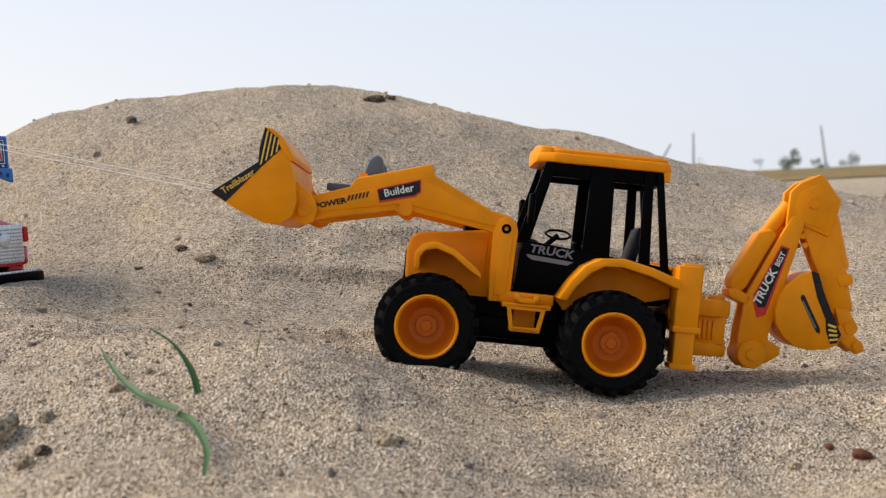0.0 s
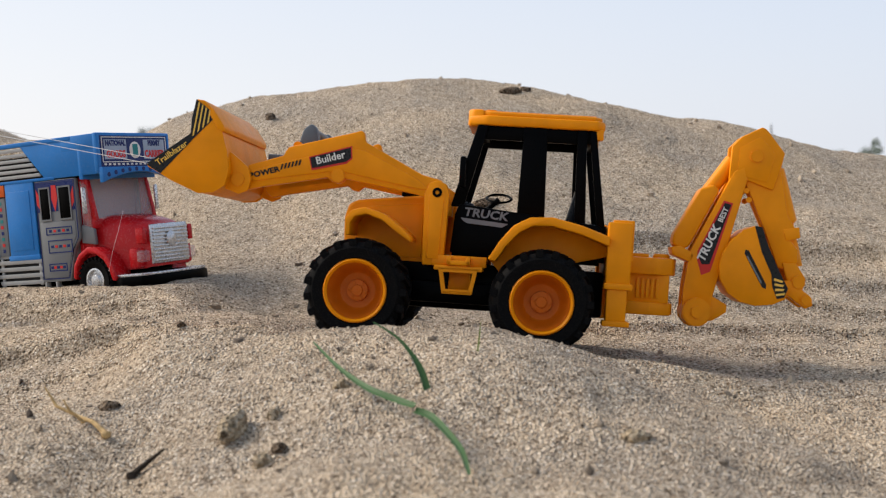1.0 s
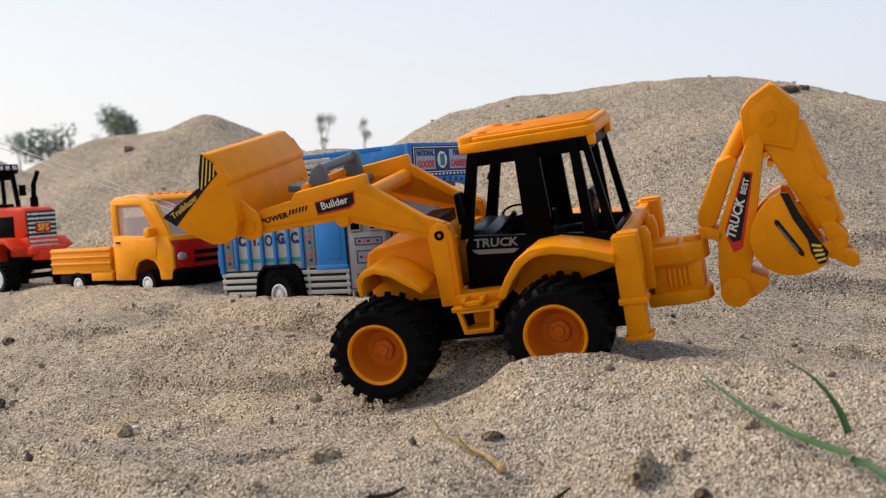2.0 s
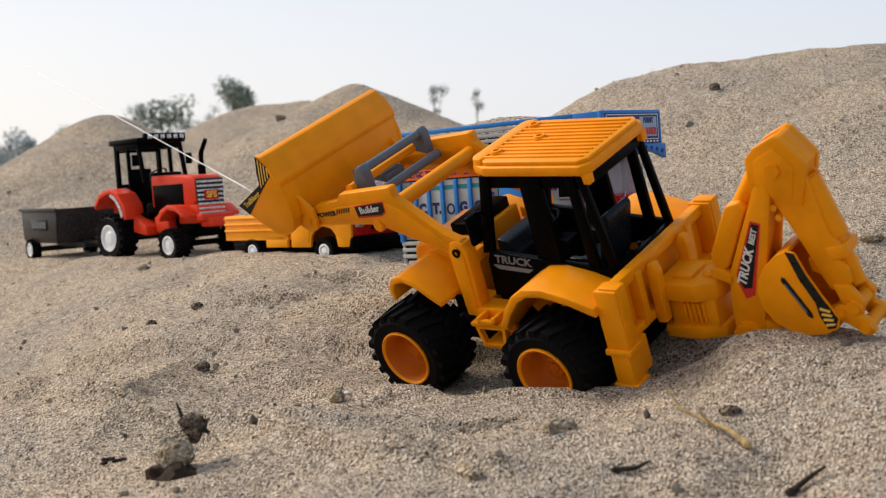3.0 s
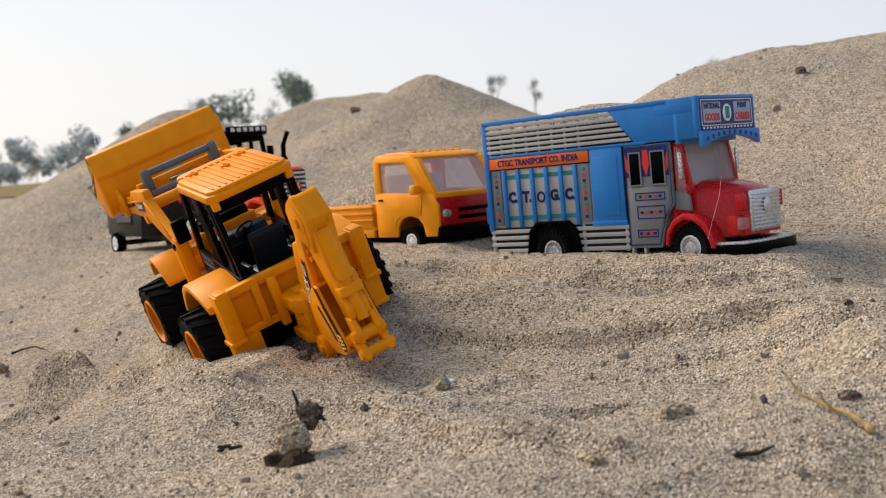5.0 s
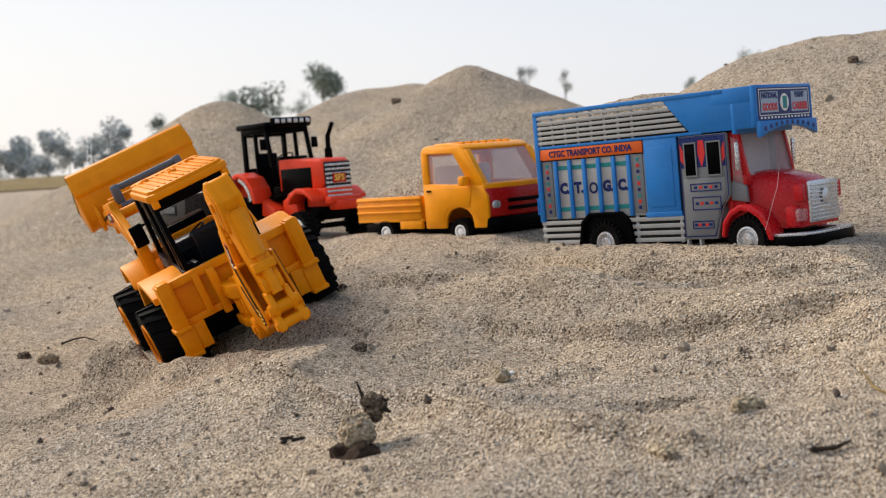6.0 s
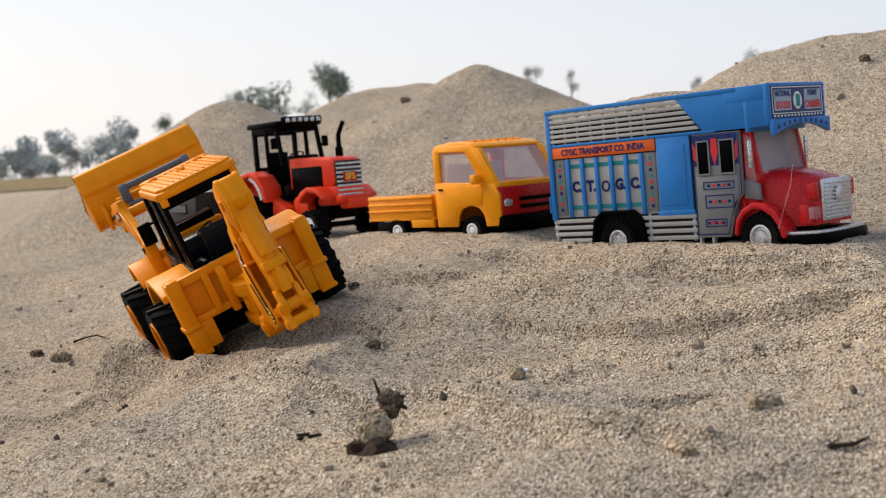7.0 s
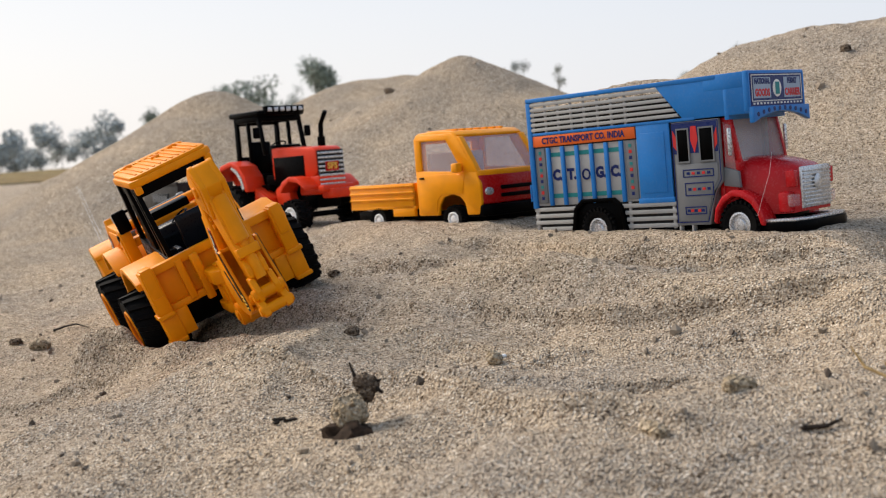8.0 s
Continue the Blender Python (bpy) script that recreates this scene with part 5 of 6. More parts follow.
def build_tractor():
    u = 0.001
    g = tagged(new("farm_tractor"), "orange-red toy farm tractor with black open cab", "toy tractor")
    part("engine", join(box(-20, 66, -15, 15, 24, 62, 2, u), box(-60, -10, -20, 20, 26, 48, 2, u), rod((56, -28, 18), (56, 28, 18), 3, u), rod((-44, -30, 26), (-44, 30, 26), 4, u)), BLACK, g)
    part("bonnet", join(prof([(-4, 56), (66, 56), (72, 62), (72, 84), (66, 88), (20, 90), (-4, 91)], -17, 17, 2.5, u), box(40, 74, -17, 17, 38, 58, 2, u)), ORANGE, g, "orange-red tractor bonnet")
    part("bonnet_recess", join(box(0, 52, -17.6, -16.8, 50, 80, 0.5, u), box(0, 52, 16.8, 17.6, 50, 80, 0.5, u)), BLACK, g)
    gp = part("grille", box(72, 73, -16, 16, 42, 84, 0.5, u), DARK_IN, g, "striped silver grille")
    for k in range(9):
        part("grille_bar", box(73, 74.2, -15.5, 15.5, 43 + 4.6 * k, 45.2 + 4.6 * k, 0.3, u), CHROME, gp)
    part("grille_badge", box(74.2, 74.8, -8, 8, 62, 72, 0, u), RED, gp)
    lettering("SFS", 0.009, Matrix.Translation((0.0751, 0, 0.067)) @ ON_FRONT, GOLD, gp, 0.0003)
    part("front_weight", join(box(72, 90, -14, 14, 34, 44, 2, u), box(74, 84, -20, 20, 40, 48, 2, u)), ORANGE, g)
    arc = [(28, 44), (34, 54), (46, 59), (60, 57), (72, 48), (72, 44), (60, 52), (46, 54), (36, 48), (32, 42)]
    rear = [(-14, 46), (-18, 62), (-28, 74), (-44, 80), (-62, 76), (-74, 64), (-74, 58), (-62, 70), (-44, 75), (-30, 69), (-23, 60), (-20, 46)]
    for s in (-1, 1):
        b = join(prof(arc, 14, 34, 0.8, u), prof([(10, 30), (34, 30), (32, 44), (20, 52), (8, 46)], 14, 24, 1, u))
        part("front_mudguard", b if s > 0 else mirrored(b), ORANGE, g)
        b = join(prof(rear, 20, 42, 0.9, u), prof([(-14, 46), (-18, 62), (-28, 74), (-44, 80), (-62, 76), (-74, 64), (-60, 44)], 20, 23, 0.5, u), prof([(-16, 32), (8, 28), (8, 38), (-14, 50)], 18, 34, 1, u))
        part("rear_mudguard", b if s > 0 else mirrored(b), ORANGE, g)
        dec = prof([(-20, 50), (-24, 61), (-31, 69.5), (-40, 74), (-43, 72), (-33, 66), (-27, 58), (-24, 48)], 42.05, 42.4, 0, u)
        part("mudguard_sticker", dec if s > 0 else mirrored(dec), CHROME, g)
        for nm, a, b2, w in (("front_post", (-2, 84), (-10, 126), 2.2), ("rear_post", (-50, 74), (-50, 126), 2.8), ("mid_post", (-28, 78), (-29, 126), 1.6)):
            part(nm, prof([(a[0] - w, a[1]), (a[0] + w, a[1]), (b2[0] + w, b2[1]), (b2[0] - w, b2[1])], 25 * s - 1.8, 25 * s + 1.8, 0.5, u), BLACK, g)
        part("cab_rail", box(-52, -8, 25 * s - 1.8, 25 * s + 1.8, 120, 127, 0.5, u), BLACK, g)
        part("mirror", box(-6, -4, (28 if s > 0 else -36), (36 if s > 0 else -28), 102, 114, 1, u), BLACK, g)
    for rail in (box(-52, -49, -26, 26, 70, 84, 0.5, u), box(-52, -49, -26, 26, 118, 127, 0.5, u), box(-10, -7, -26, 26, 120, 127, 0.5, u), box(-52, -2, -24, 24, 46, 52, 0.5, u)):
        part("cab_rail", rail, BLACK, g)
    roof = part("roof", plan([(-58, -29), (-4, -29), (2, -20), (2, 20), (-4, 29), (-58, 29)], 126, 132, 1.5, u), BLACK, g)
    lb = part("lamp_bar", box(-2, 4, -24, 24, 128, 136, 1, u), BLACK, g, "black roof lamp bar with pale lamps")
    for k in range(6):
        part("roof_lamp", box(4, 4.8, -21.5 + 7.6 * k, -16.5 + 7.6 * k, 130, 134.4, 0.4, u), CHROME, lb)
    part("seat", join(box(-46, -26, -12, 12, 52, 64, 2, u), prof([(-42, 62), (-48, 62), (-50, 100), (-45, 100)], -12, 12, 1.5, u)), BLACK, g)
    part("steering_wheel", turned(lathe([(8, -0.9), (9.2, 0), (8, 0.9), (7.2, 0)], 20, u, closed=True), pose(-0.014, 0, 0.094, 60, 0, 90)), BLACK, g)
    part("dashboard", prof([(-6, 60), (4, 60), (4, 94), (-8, 94)], -16, 16, 1.5, u), BLACK, g)
    part("exhaust", join(rod((42, 14, 84), (42, 14, 99), 4.0, u), rod((42, 14, 98), (43, 14, 113), 2.5, u), rod((43, 14, 112), (52, 14, 125), 2.3, u)), BLACK, g)
    set_wheels(small_wheel(18, 15, WHITE, u, 1.6, 0.50, 18), [(56, -42, 18), (56, 42, 18)], g, u)
    set_wheels(small_wheel(27, 18, WHITE, u, 2.0, 0.50, 18), [(-44, -46, 27), (-44, 46, 27)], g, u)
    return g


def build_trailer():
    u = 0.001
    g = tagged(new("farm_trailer"), "black toy trailer heaped with sand behind the tractor", "toy trailer")
    for y0 in (-34, 31):
        part("side_wall", prof([(-50, 22), (46, 22), (50, 58), (-54, 58)], y0, y0 + 3, 0.8, u), TIN, g)
        part("top_rail", box(-56, 52, y0 - 2 if y0 < 0 else y0 + 2, y0 + 1 if y0 < 0 else y0 + 5, 55, 59, 0.6, u), TIN, g)
    part("front_wall", prof([(46, 22), (43, 22), (47, 58), (50, 58)], -33, 33, 0.5, u), TIN, g)
    part("tailgate", prof([(-50, 22), (-47, 22), (-51, 58), (-54, 58)], -33, 33, 0.5, u), TIN, g)
    part("bed_floor", box(-48, 44, -33, 33, 20, 24, 0.5, u), TIN, g)
    part("frame_beam", box(-20, 60, -8, 8, 14, 20, 0.6, u), TIN, g)
    part("axle", rod((-24, -30, 12), (-24, 30, 12), 3, u), TIN, g)
    part("side_plate", box(-24, 24, -34.8, -34.0, 34, 46, 0.2, u), SMOKE, g)
    for k in range(7):
        part("plate_bar", box(-20 + 6 * k, -16.5 + 6 * k, -35.2, -34.8, 36.5, 43.5, 0, u), SILVER, g)
    load_of_sand("sand_load", -52, 48, -33, 33, 54, 12, u, g)
    part("draw_bar", join(box(44, 84, -3, 3, 18, 22, 0.8, u)), TIN, g)
    set_wheels(small_wheel(13, 9, WHITE, u), [(-24, -38, 12), (-24, 38, 12)], g, u)
    return g


def stand(ob, at, size=(1, 1, 1)):
    ob.matrix_world = pose(*at) @ Matrix.Diagonal((*size, 1))


lorry = build_lorry()
stand(lorry, LORRY_AT, (0.95, 1, 1.03))
pickup = build_pickup()
stand(pickup, PICKUP_AT, (1.07, 1.07, 0.90))
tractor = build_tractor()
stand(tractor, TRACTOR_AT, (1.18, 1.18, 1.12))
trailer = build_trailer()
stand(trailer, TRAILER_AT, (1.15, 1.15, 1.15))

# ---- distance: field, trees, poles ----
FIELD = sand_material("dry_field", [(0.05, 0.05, 0.02), (0.16, 0.12, 0.045), (0.24, 0.16, 0.065), (0.28, 0.21, 0.10), (0.20, 0.20, 0.08)], 3.0)


def leaf_material(name, color):
    m, t, b = nodes_of(name)
    rnd = t.nodes.new("ShaderNodeNewGeometry")
    c = ramp(t, rnd.outputs["Random Per Island"], [(0.0, tuple(0.55 * v for v in color)), (0.5, color), (1.0, tuple(min(1, 1.5 * v) for v in color))])
    t.links.new(c, b.inputs["Base Color"])
    b.inputs["Roughness"].default_value = 0.7
    return m


# far leaves, bark and poles: distance haze is mixed into their colours
LEAVES = leaf_material("tree_leaves", (0.18, 0.215, 0.165))
LEAVES_HAZED = leaf_material("hazy_tree_leaves", (0.38, 0.41, 0.40))
BARK = plastic("bark", (0.28, 0.27, 0.25), 0.8, 0.3, 0.1, scale=8)
PALE_POLE = plastic("hazed_pole", (0.42, 0.44, 0.46), 0.8, 0.1, 0.1, scale=5)
SPROUT = leaf_material("sprout_leaf", (0.25, 0.30, 0.06))
BLADE = leaf_material("grass_blade", (0.045, 0.12, 0.025))


def field_strip():
    bm = bmesh.new()
    vs = [bm.verts.new(p) for p in ((-140, 12, -0.034), (140, 12, -0.034), (140, 118, -0.034), (-140, 118, -0.034))]
    bm.faces.new(vs)
    me = bpy.data.meshes.new("field")
    bm.to_mesh(me)
    bm.free()
    me.materials.append(FIELD)
    return tagged(new("field", me), "brown dry grass field beyond the sand heaps", "field", kind="structure")


field_strip()


def build_tree(seed, height, width, crown_low, leaf, sparse=1.0, blobs=7):
    """Tapered trunk, forked limbs and a ragged crown of small leaf clumps."""
    rng = random.Random(seed)
    g = new("tree")
    lean = Vector((rng.uniform(-0.06, 0.06) * height, 0, height * 0.72))
    tr = rod((0, 0, -0.3), lean, 0.015 * height, 1.0, 9, 0.007 * height)
    tops = []
    for k in range(blobs):
        a = rng.uniform(0, 2 * pi)
        rr = rng.uniform(0.08, 0.46) * width
        z = rng.uniform(max(crown_low - 0.02, 0.12), 0.90) * height
        p = Vector((cos(a) * rr, sin(a) * rr, z))
        tops.append(p)
        tr = join(tr, rod(lean * rng.uniform(0.55, 1.0), p, 0.005 * height, 1.0, 6, 0.002 * height))
    part("trunk", tr, BARK, g)
    vs, fs = [], []
    for p in tops:
        size = rng.uniform(0.13, 0.27) * width
        for _ in range(int(150 * sparse)):
            d = Vector((rng.gauss(0, 1), rng.gauss(0, 1), rng.gauss(0, 0.75)))
            c = p + d.normalized() * size * rng.random() ** 0.4 * 1.25
            s = rng.uniform(0.035, 0.075) * width * 0.6
            u1 = Vector((rng.gauss(0, 1), rng.gauss(0, 1), rng.gauss(0, 1))).normalized() * s
            u2 = u1.orthogonal().normalized() * s * 0.7
            n = len(vs)
            vs += [c - u1, c + u2, c + u1, c - u2]
            fs.append((n, n + 1, n + 2, n + 3))
    me = bpy.data.meshes.new("crown")
    me.from_pydata([tuple(v) for v in vs], [], fs)
    me.materials.append(leaf)
    cr = new("crown", me)
    cr.parent = g
    return g


def far_place(along, across, away):
    """A place seen from the walk's end: away metres ahead and across radians to the right."""
    fx, fy, rx, ry = -0.297, 0.951, 0.954, 0.292
    return (-0.29 + away * (fx + across * rx), away * (fy + across * ry), along)


TREES = [  # across, away, height, crown width, crown's low end, hazy leaf colour, leafiness
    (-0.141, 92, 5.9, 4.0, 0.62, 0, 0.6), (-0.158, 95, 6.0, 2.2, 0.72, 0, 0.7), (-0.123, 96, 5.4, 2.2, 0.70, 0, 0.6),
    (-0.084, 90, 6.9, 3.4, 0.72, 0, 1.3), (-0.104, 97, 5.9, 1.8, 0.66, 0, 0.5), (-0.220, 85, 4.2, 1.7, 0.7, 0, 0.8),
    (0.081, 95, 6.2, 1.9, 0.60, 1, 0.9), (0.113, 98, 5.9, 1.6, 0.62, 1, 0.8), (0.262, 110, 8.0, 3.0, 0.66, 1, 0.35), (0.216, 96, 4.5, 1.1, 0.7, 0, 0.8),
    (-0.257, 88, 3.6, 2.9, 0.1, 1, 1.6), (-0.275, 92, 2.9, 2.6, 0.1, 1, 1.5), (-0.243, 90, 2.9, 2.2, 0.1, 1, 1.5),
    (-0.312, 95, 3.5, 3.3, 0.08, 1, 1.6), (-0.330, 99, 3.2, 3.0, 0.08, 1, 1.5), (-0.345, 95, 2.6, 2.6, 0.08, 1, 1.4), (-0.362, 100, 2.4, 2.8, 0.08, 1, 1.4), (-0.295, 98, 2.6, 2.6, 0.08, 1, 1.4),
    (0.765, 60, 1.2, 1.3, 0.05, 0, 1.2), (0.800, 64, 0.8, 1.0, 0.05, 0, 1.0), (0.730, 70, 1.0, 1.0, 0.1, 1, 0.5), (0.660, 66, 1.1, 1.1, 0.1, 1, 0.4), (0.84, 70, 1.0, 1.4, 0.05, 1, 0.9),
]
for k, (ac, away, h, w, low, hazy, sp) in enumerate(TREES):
    t_ob = build_tree(40 + k, h, w, low, LEAVES_HAZED if hazy else LEAVES, sp, 6 if w < 2.5 else 9)
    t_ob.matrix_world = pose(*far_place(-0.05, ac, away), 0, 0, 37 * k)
    tagged(t_ob, "tree far across the field, haze in its leaf colour" if hazy else "small dark green tree far behind the heaps", "tree", "far trees")
for ac, away, h, tilt in ((0.810, 55, 2.3, -6), (0.610, 50, 1.7, 32), (0.655, 52, 2.0, 2)):
    p = tagged(new("pole"), "grey leaning pole far off in the field", "pole", "far poles")
    part("shaft", rod((0, 0, -0.3), (0, 0, h), 0.09, 1.0, 10, 0.05), PALE_POLE, p)
    part("tip", rod((0, 0, h), (0, 0, h + 0.1), 0.06, 1.0, 8, 0.03), PALE_POLE, p)
    p.matrix_world = pose(*far_place(-0.05, ac, away), 0, tilt, 0)

# ---- stones, clods, twigs, grass ----
STONE = sand_material("stone", [(0.14, 0.11, 0.07), (0.28, 0.22, 0.14), (0.40, 0.32, 0.215), (0.50, 0.41, 0.29), (0.6, 0.5, 0.37)], 700)
CLOD = sand_material("earth_clod", [(0.02, 0.016, 0.012), (0.07, 0.05, 0.035), (0.14, 0.10, 0.07), (0.22, 0.17, 0.12), (0.3, 0.24, 0.18)], 800)
# near-black for the shade in the hollow under the root clod
CLOD_SHADE = plastic("clod_underside_shade", (0.035, 0.022, 0.014), 0.8, 0.4, 0.1, scale=400)
BRICK = plastic("brick_crumb", (0.13, 0.05, 0.03), 0.8, 0.3, 0.1, scale=300)
STRAW = plastic("dry_straw", (0.42, 0.28, 0.12), 0.6, 0.3, 0.2, scale=200)
TWIG = plastic("dark_twig", (0.03, 0.022, 0.016), 0.7, 0.3, 0.1, scale=300)


def height_at(x, y):
    return float(ground(x, y)[0])


def stone_mesh(seed, sx, sy, sz, rough=0.25, sub=3):
    rng = random.Random(seed)
    off = Vector((rng.random() * 50, rng.random() * 50, rng.random() * 50))
    bm = bmesh.new()
    bmesh.ops.create_icosphere(bm, subdivisions=sub, radius=1.0)
    for v in bm.verts:
        n = noise.noise(v.co * 1.1 + off) + 0.45 * noise.noise(v.co * 2.7 + off) + 0.2 * noise.noise(v.co * 6 + off)
        c = v.co * (1 + rough * n * 1.4)
        v.co = Vector((c.x * sx, c.y * sy, c.z * sz)) * 0.001
    return bm


def stone(name, x, y, size, material, label, category, seed, turn=0, tilt=0, sink=0.35, group=""):
    bm = stone_mesh(seed, *size)
    me = bpy.data.meshes.new(name)
    bm.to_mesh(me)
    bm.free()
    me.shade_smooth()
    me.materials.append(material)
    ob = tagged(new(name, me), label, category, group)
    ob.matrix_world = pose(x, y, height_at(x, y) + size[2] * 0.001 * (1 - 2 * sink), 0, tilt, turn)
    return ob


stone("stone", -0.168, 0.542, (11.5, 5.5, 6.5), STONE, "tan elongated stone half sunk in sand", "stone", 1, 60, -25, 0.3)
stone("stone", -0.150, 0.551, (4, 2.6, 3), STONE, "small tan chip leaning on the sand", "stone", 2, 50, -30, 0.3)
stone("stone", -0.151, 0.512, (4.6, 3.4, 3.6), STONE, "small brown pebble set in coarse sand", "stone", 3, 20, 0, 0.3)
stone("stone", -0.144, 0.518, (3.2, 3, 3), CLOD, "small dark pebble set in coarse sand", "stone", 4, 20, 0, 0.3)
stone("stone", -0.319, 0.576, (8.5, 5, 4.6), STONE, "yellowish flat stone lying on the sand", "stone", 5, 10, 8, 0.3)
stone("stone", -0.353, 0.523, (8.6, 4, 3.6), STONE, "brown oblong stone lying in damp sand", "stone", 6, -35, 8, 0.3)
stone("stone", -0.323, 0.571, (3.4, 3, 4), STONE, "small ochre pebble standing in sand", "stone", 7, 10, 0, 0.35)
stone("stone", -0.465, 0.682, (4.4, 4, 5.8), STONE, "grey-brown round pebble on rippled sand", "stone", 8, 0, 0, 0.3)
stone("shell_chip", -0.462, 0.690, (2.4, 1.6, 1.2), WHITE, "tiny white shell chip on rippled sand", "shell", 9, 30, 0, 0.3)
stone("earth_clod", -0.582, 0.755, (5, 4.4, 4), CLOD, "dark brown crumbly clod on sand", "clod", 10, 10, 0, 0.3)
stone("earth_clod", -0.960, 0.941, (10, 7, 6.5), STONE, "large tan clod near the rut", "clod", 11, 20, 0, 0.3)
stone("earth_clod", -0.995, 0.955, (6, 5, 4), CLOD, "dark broken clod near the rut", "clod", 12, 20, 0, 0.3)
stone("stone", -0.231, 0.745, (2.8, 2.4, 2), CLOD, "tiny dark pebble beside the rut", "stone", 13, 0, 0, 0.3)
stone("stone", 0.013, 0.507, (6, 4.5, 3.4), STONE, "flat sandy stone almost covered by sand", "stone", 14, 10, 0, 0.45)
stone("stone", -0.118, 0.560, (4.4, 3, 2.6), STONE, "orange-brown pebble beside the grass tip", "stone", 15, 0, 0, 0.3)
stone("brick_crumb", 0.240, 0.523, (4.4, 3.6, 3.2), BRICK, "rust red brick crumb in sand", "brick crumb", 16, 0, 0, 0.3)
stone("brick_crumb", 0.229, 0.536, (2.8, 2.2, 1.8), BRICK, "small rust red brick crumb in sand", "brick crumb", 17, 40, 0, 0.3)
stone("stone", 0.207, 0.525, (3.6, 3, 2.2), STONE, "small tan pebble set in coarse sand", "stone", 18, 0, 0, 0.3)
stone("stone", 0.241, 0.709, (7, 5, 3.4), STONE, "flat tan stone beside the wheel rut", "stone", 19, 0, 0, 0.4)
stone("earth_clod", -0.125, 0.995, (8, 6, 4), STONE, "brown crumbly clod below the long heap", "clod", 20, 0, 0, 0.35)
stone("earth_clod", -0.148, 1.017, (5, 4, 3), CLOD, "small brown clod below the long heap", "clod", 21, 0, 0, 0.35)
stone("earth_clod", -0.020, 1.080, (11, 7, 5), CLOD, "wide dark clod at the long heap's foot", "clod", 22, 10, 0, 0.4)
stone("earth_clod", -0.923, 1.874, (12, 6, 6), CLOD, "dark clod on the pointed heap's flank", "clod", 23, -30, 10, 0.4)
stone("earth_clod", -0.24, 1.334, (6, 4, 5), CLOD, "dark clod on the long heap's edge", "clod", 24, 0, 0, 0.3)
stone("earth_clod", 0.03, 1.40, (12, 8, 6), CLOD, "brown clod high on the long heap", "clod", 25, 0, 0, 0.4)
stone("earth_clod", 0.05, 1.41, (7, 5, 4), CLOD, "brown clod high on the long heap", "clod", 26, 0, 0, 0.4)
stone("earth_clod", -0.684, 0.889, (4.5, 3.5, 3), CLOD, "brown clod on the sandy slope", "clod", 27, 0, 0, 0.3)
stone("earth_clod", -0.665, 0.937, (5, 4, 3.2), CLOD, "brown clod on the sandy slope", "clod", 28, 0, 0, 0.3)
stone("stone", -0.831, 1.175, (6, 5, 4), STONE, "olive brown stone near the tractor", "stone", 29, 0, 0, 0.3)
stone("earth_clod", -0.239, 0.597, (5, 4, 3.4), CLOD, "rust brown clod in the churned sand", "clod", 30, 0, 0, 0.3)

# the big root clod with bark scraps; dark colour stands in for underside shade
root = tagged(new("root_clod"), "sandy root clod with bark scraps and a dark mass for shade", "clod")
RX, RY = -0.506, 0.548
part("clod", turned(stone_mesh(51, 10, 9, 11, 0.3), Matrix.Translation((0, 0, 0.002))), STONE, root)
part("damp_soil", turned(stone_mesh(52, 13, 8, 9, 0.45), Matrix.Translation((0.0015, -0.006, -0.008))), CLOD_SHADE, root, "dark damp soil")
part("knob", turned(stone_mesh(53, 6, 6, 6.5, 0.35), Matrix.Translation((0.006, 0.010, 0.014))), CLOD, root)
part("bark_scrap", join(rod((1, 10, 18), (-3, 12, 27), 1.3, 0.001, 7, 0.4), rod((8, 10, 16), (15, 9, 12), 2.2, 0.001, 7, 0.8), rod((9, 11, 17), (14, 12, 18), 1.2, 0.001, 7, 0.4)), TWIG, root, "dark curled bark")
root.matrix_world = pose(RX, RY, height_at(RX, RY) + 0.004)
sc = tagged(new("bark_crumbs"), "dark bark crumbs scattered beside the root clod", "bark")
for k in range(7):
    rng = random.Random(200 + k)
    part("crumb", turned(stone_mesh(60 + k, 1.8 + rng.random() * 1.4, 1.4, 1.0, 0.4, 2), pose(rng.uniform(-0.007, 0.007), rng.uniform(-0.006, 0.006), 0.0008, 0, 0, rng.uniform(0, 180))), TWIG, sc)
sc.matrix_world = pose(-0.552, 0.572, height_at(-0.552, 0.572))


def path_tube(points, radii, seg=7):
    """A bent tapering stem through the points (metres)."""
    bm = None
    for (a, b), (r0, r1) in zip(zip(points, points[1:]), zip(radii, radii[1:])):
        piece = rod(a, b, r0, 1.0, seg, r1)
        bm = piece if bm is None else join(bm, piece)
    return bm


def twig(points, radii, material, label, category="twig"):
    x, y = points[0][0], points[0][1]
    base = Vector((x, y, height_at(x, y)))
    g = tagged(new("twig"), label, category)
    part("stem", path_tube([Vector((p[0] - x, p[1] - y, height_at(p[0], p[1]) - base.z + p[2])) for p in points], radii), material, g)
    part("knot", turned(stone_mesh(int(abs(x) * 1e4), radii[0] * 1500, radii[0] * 1300, radii[0] * 1200, 0.3, 2), Matrix.Translation((0, 0, points[0][2]))), material, g)
    g.matrix_world = Matrix.Translation(base)
    return g


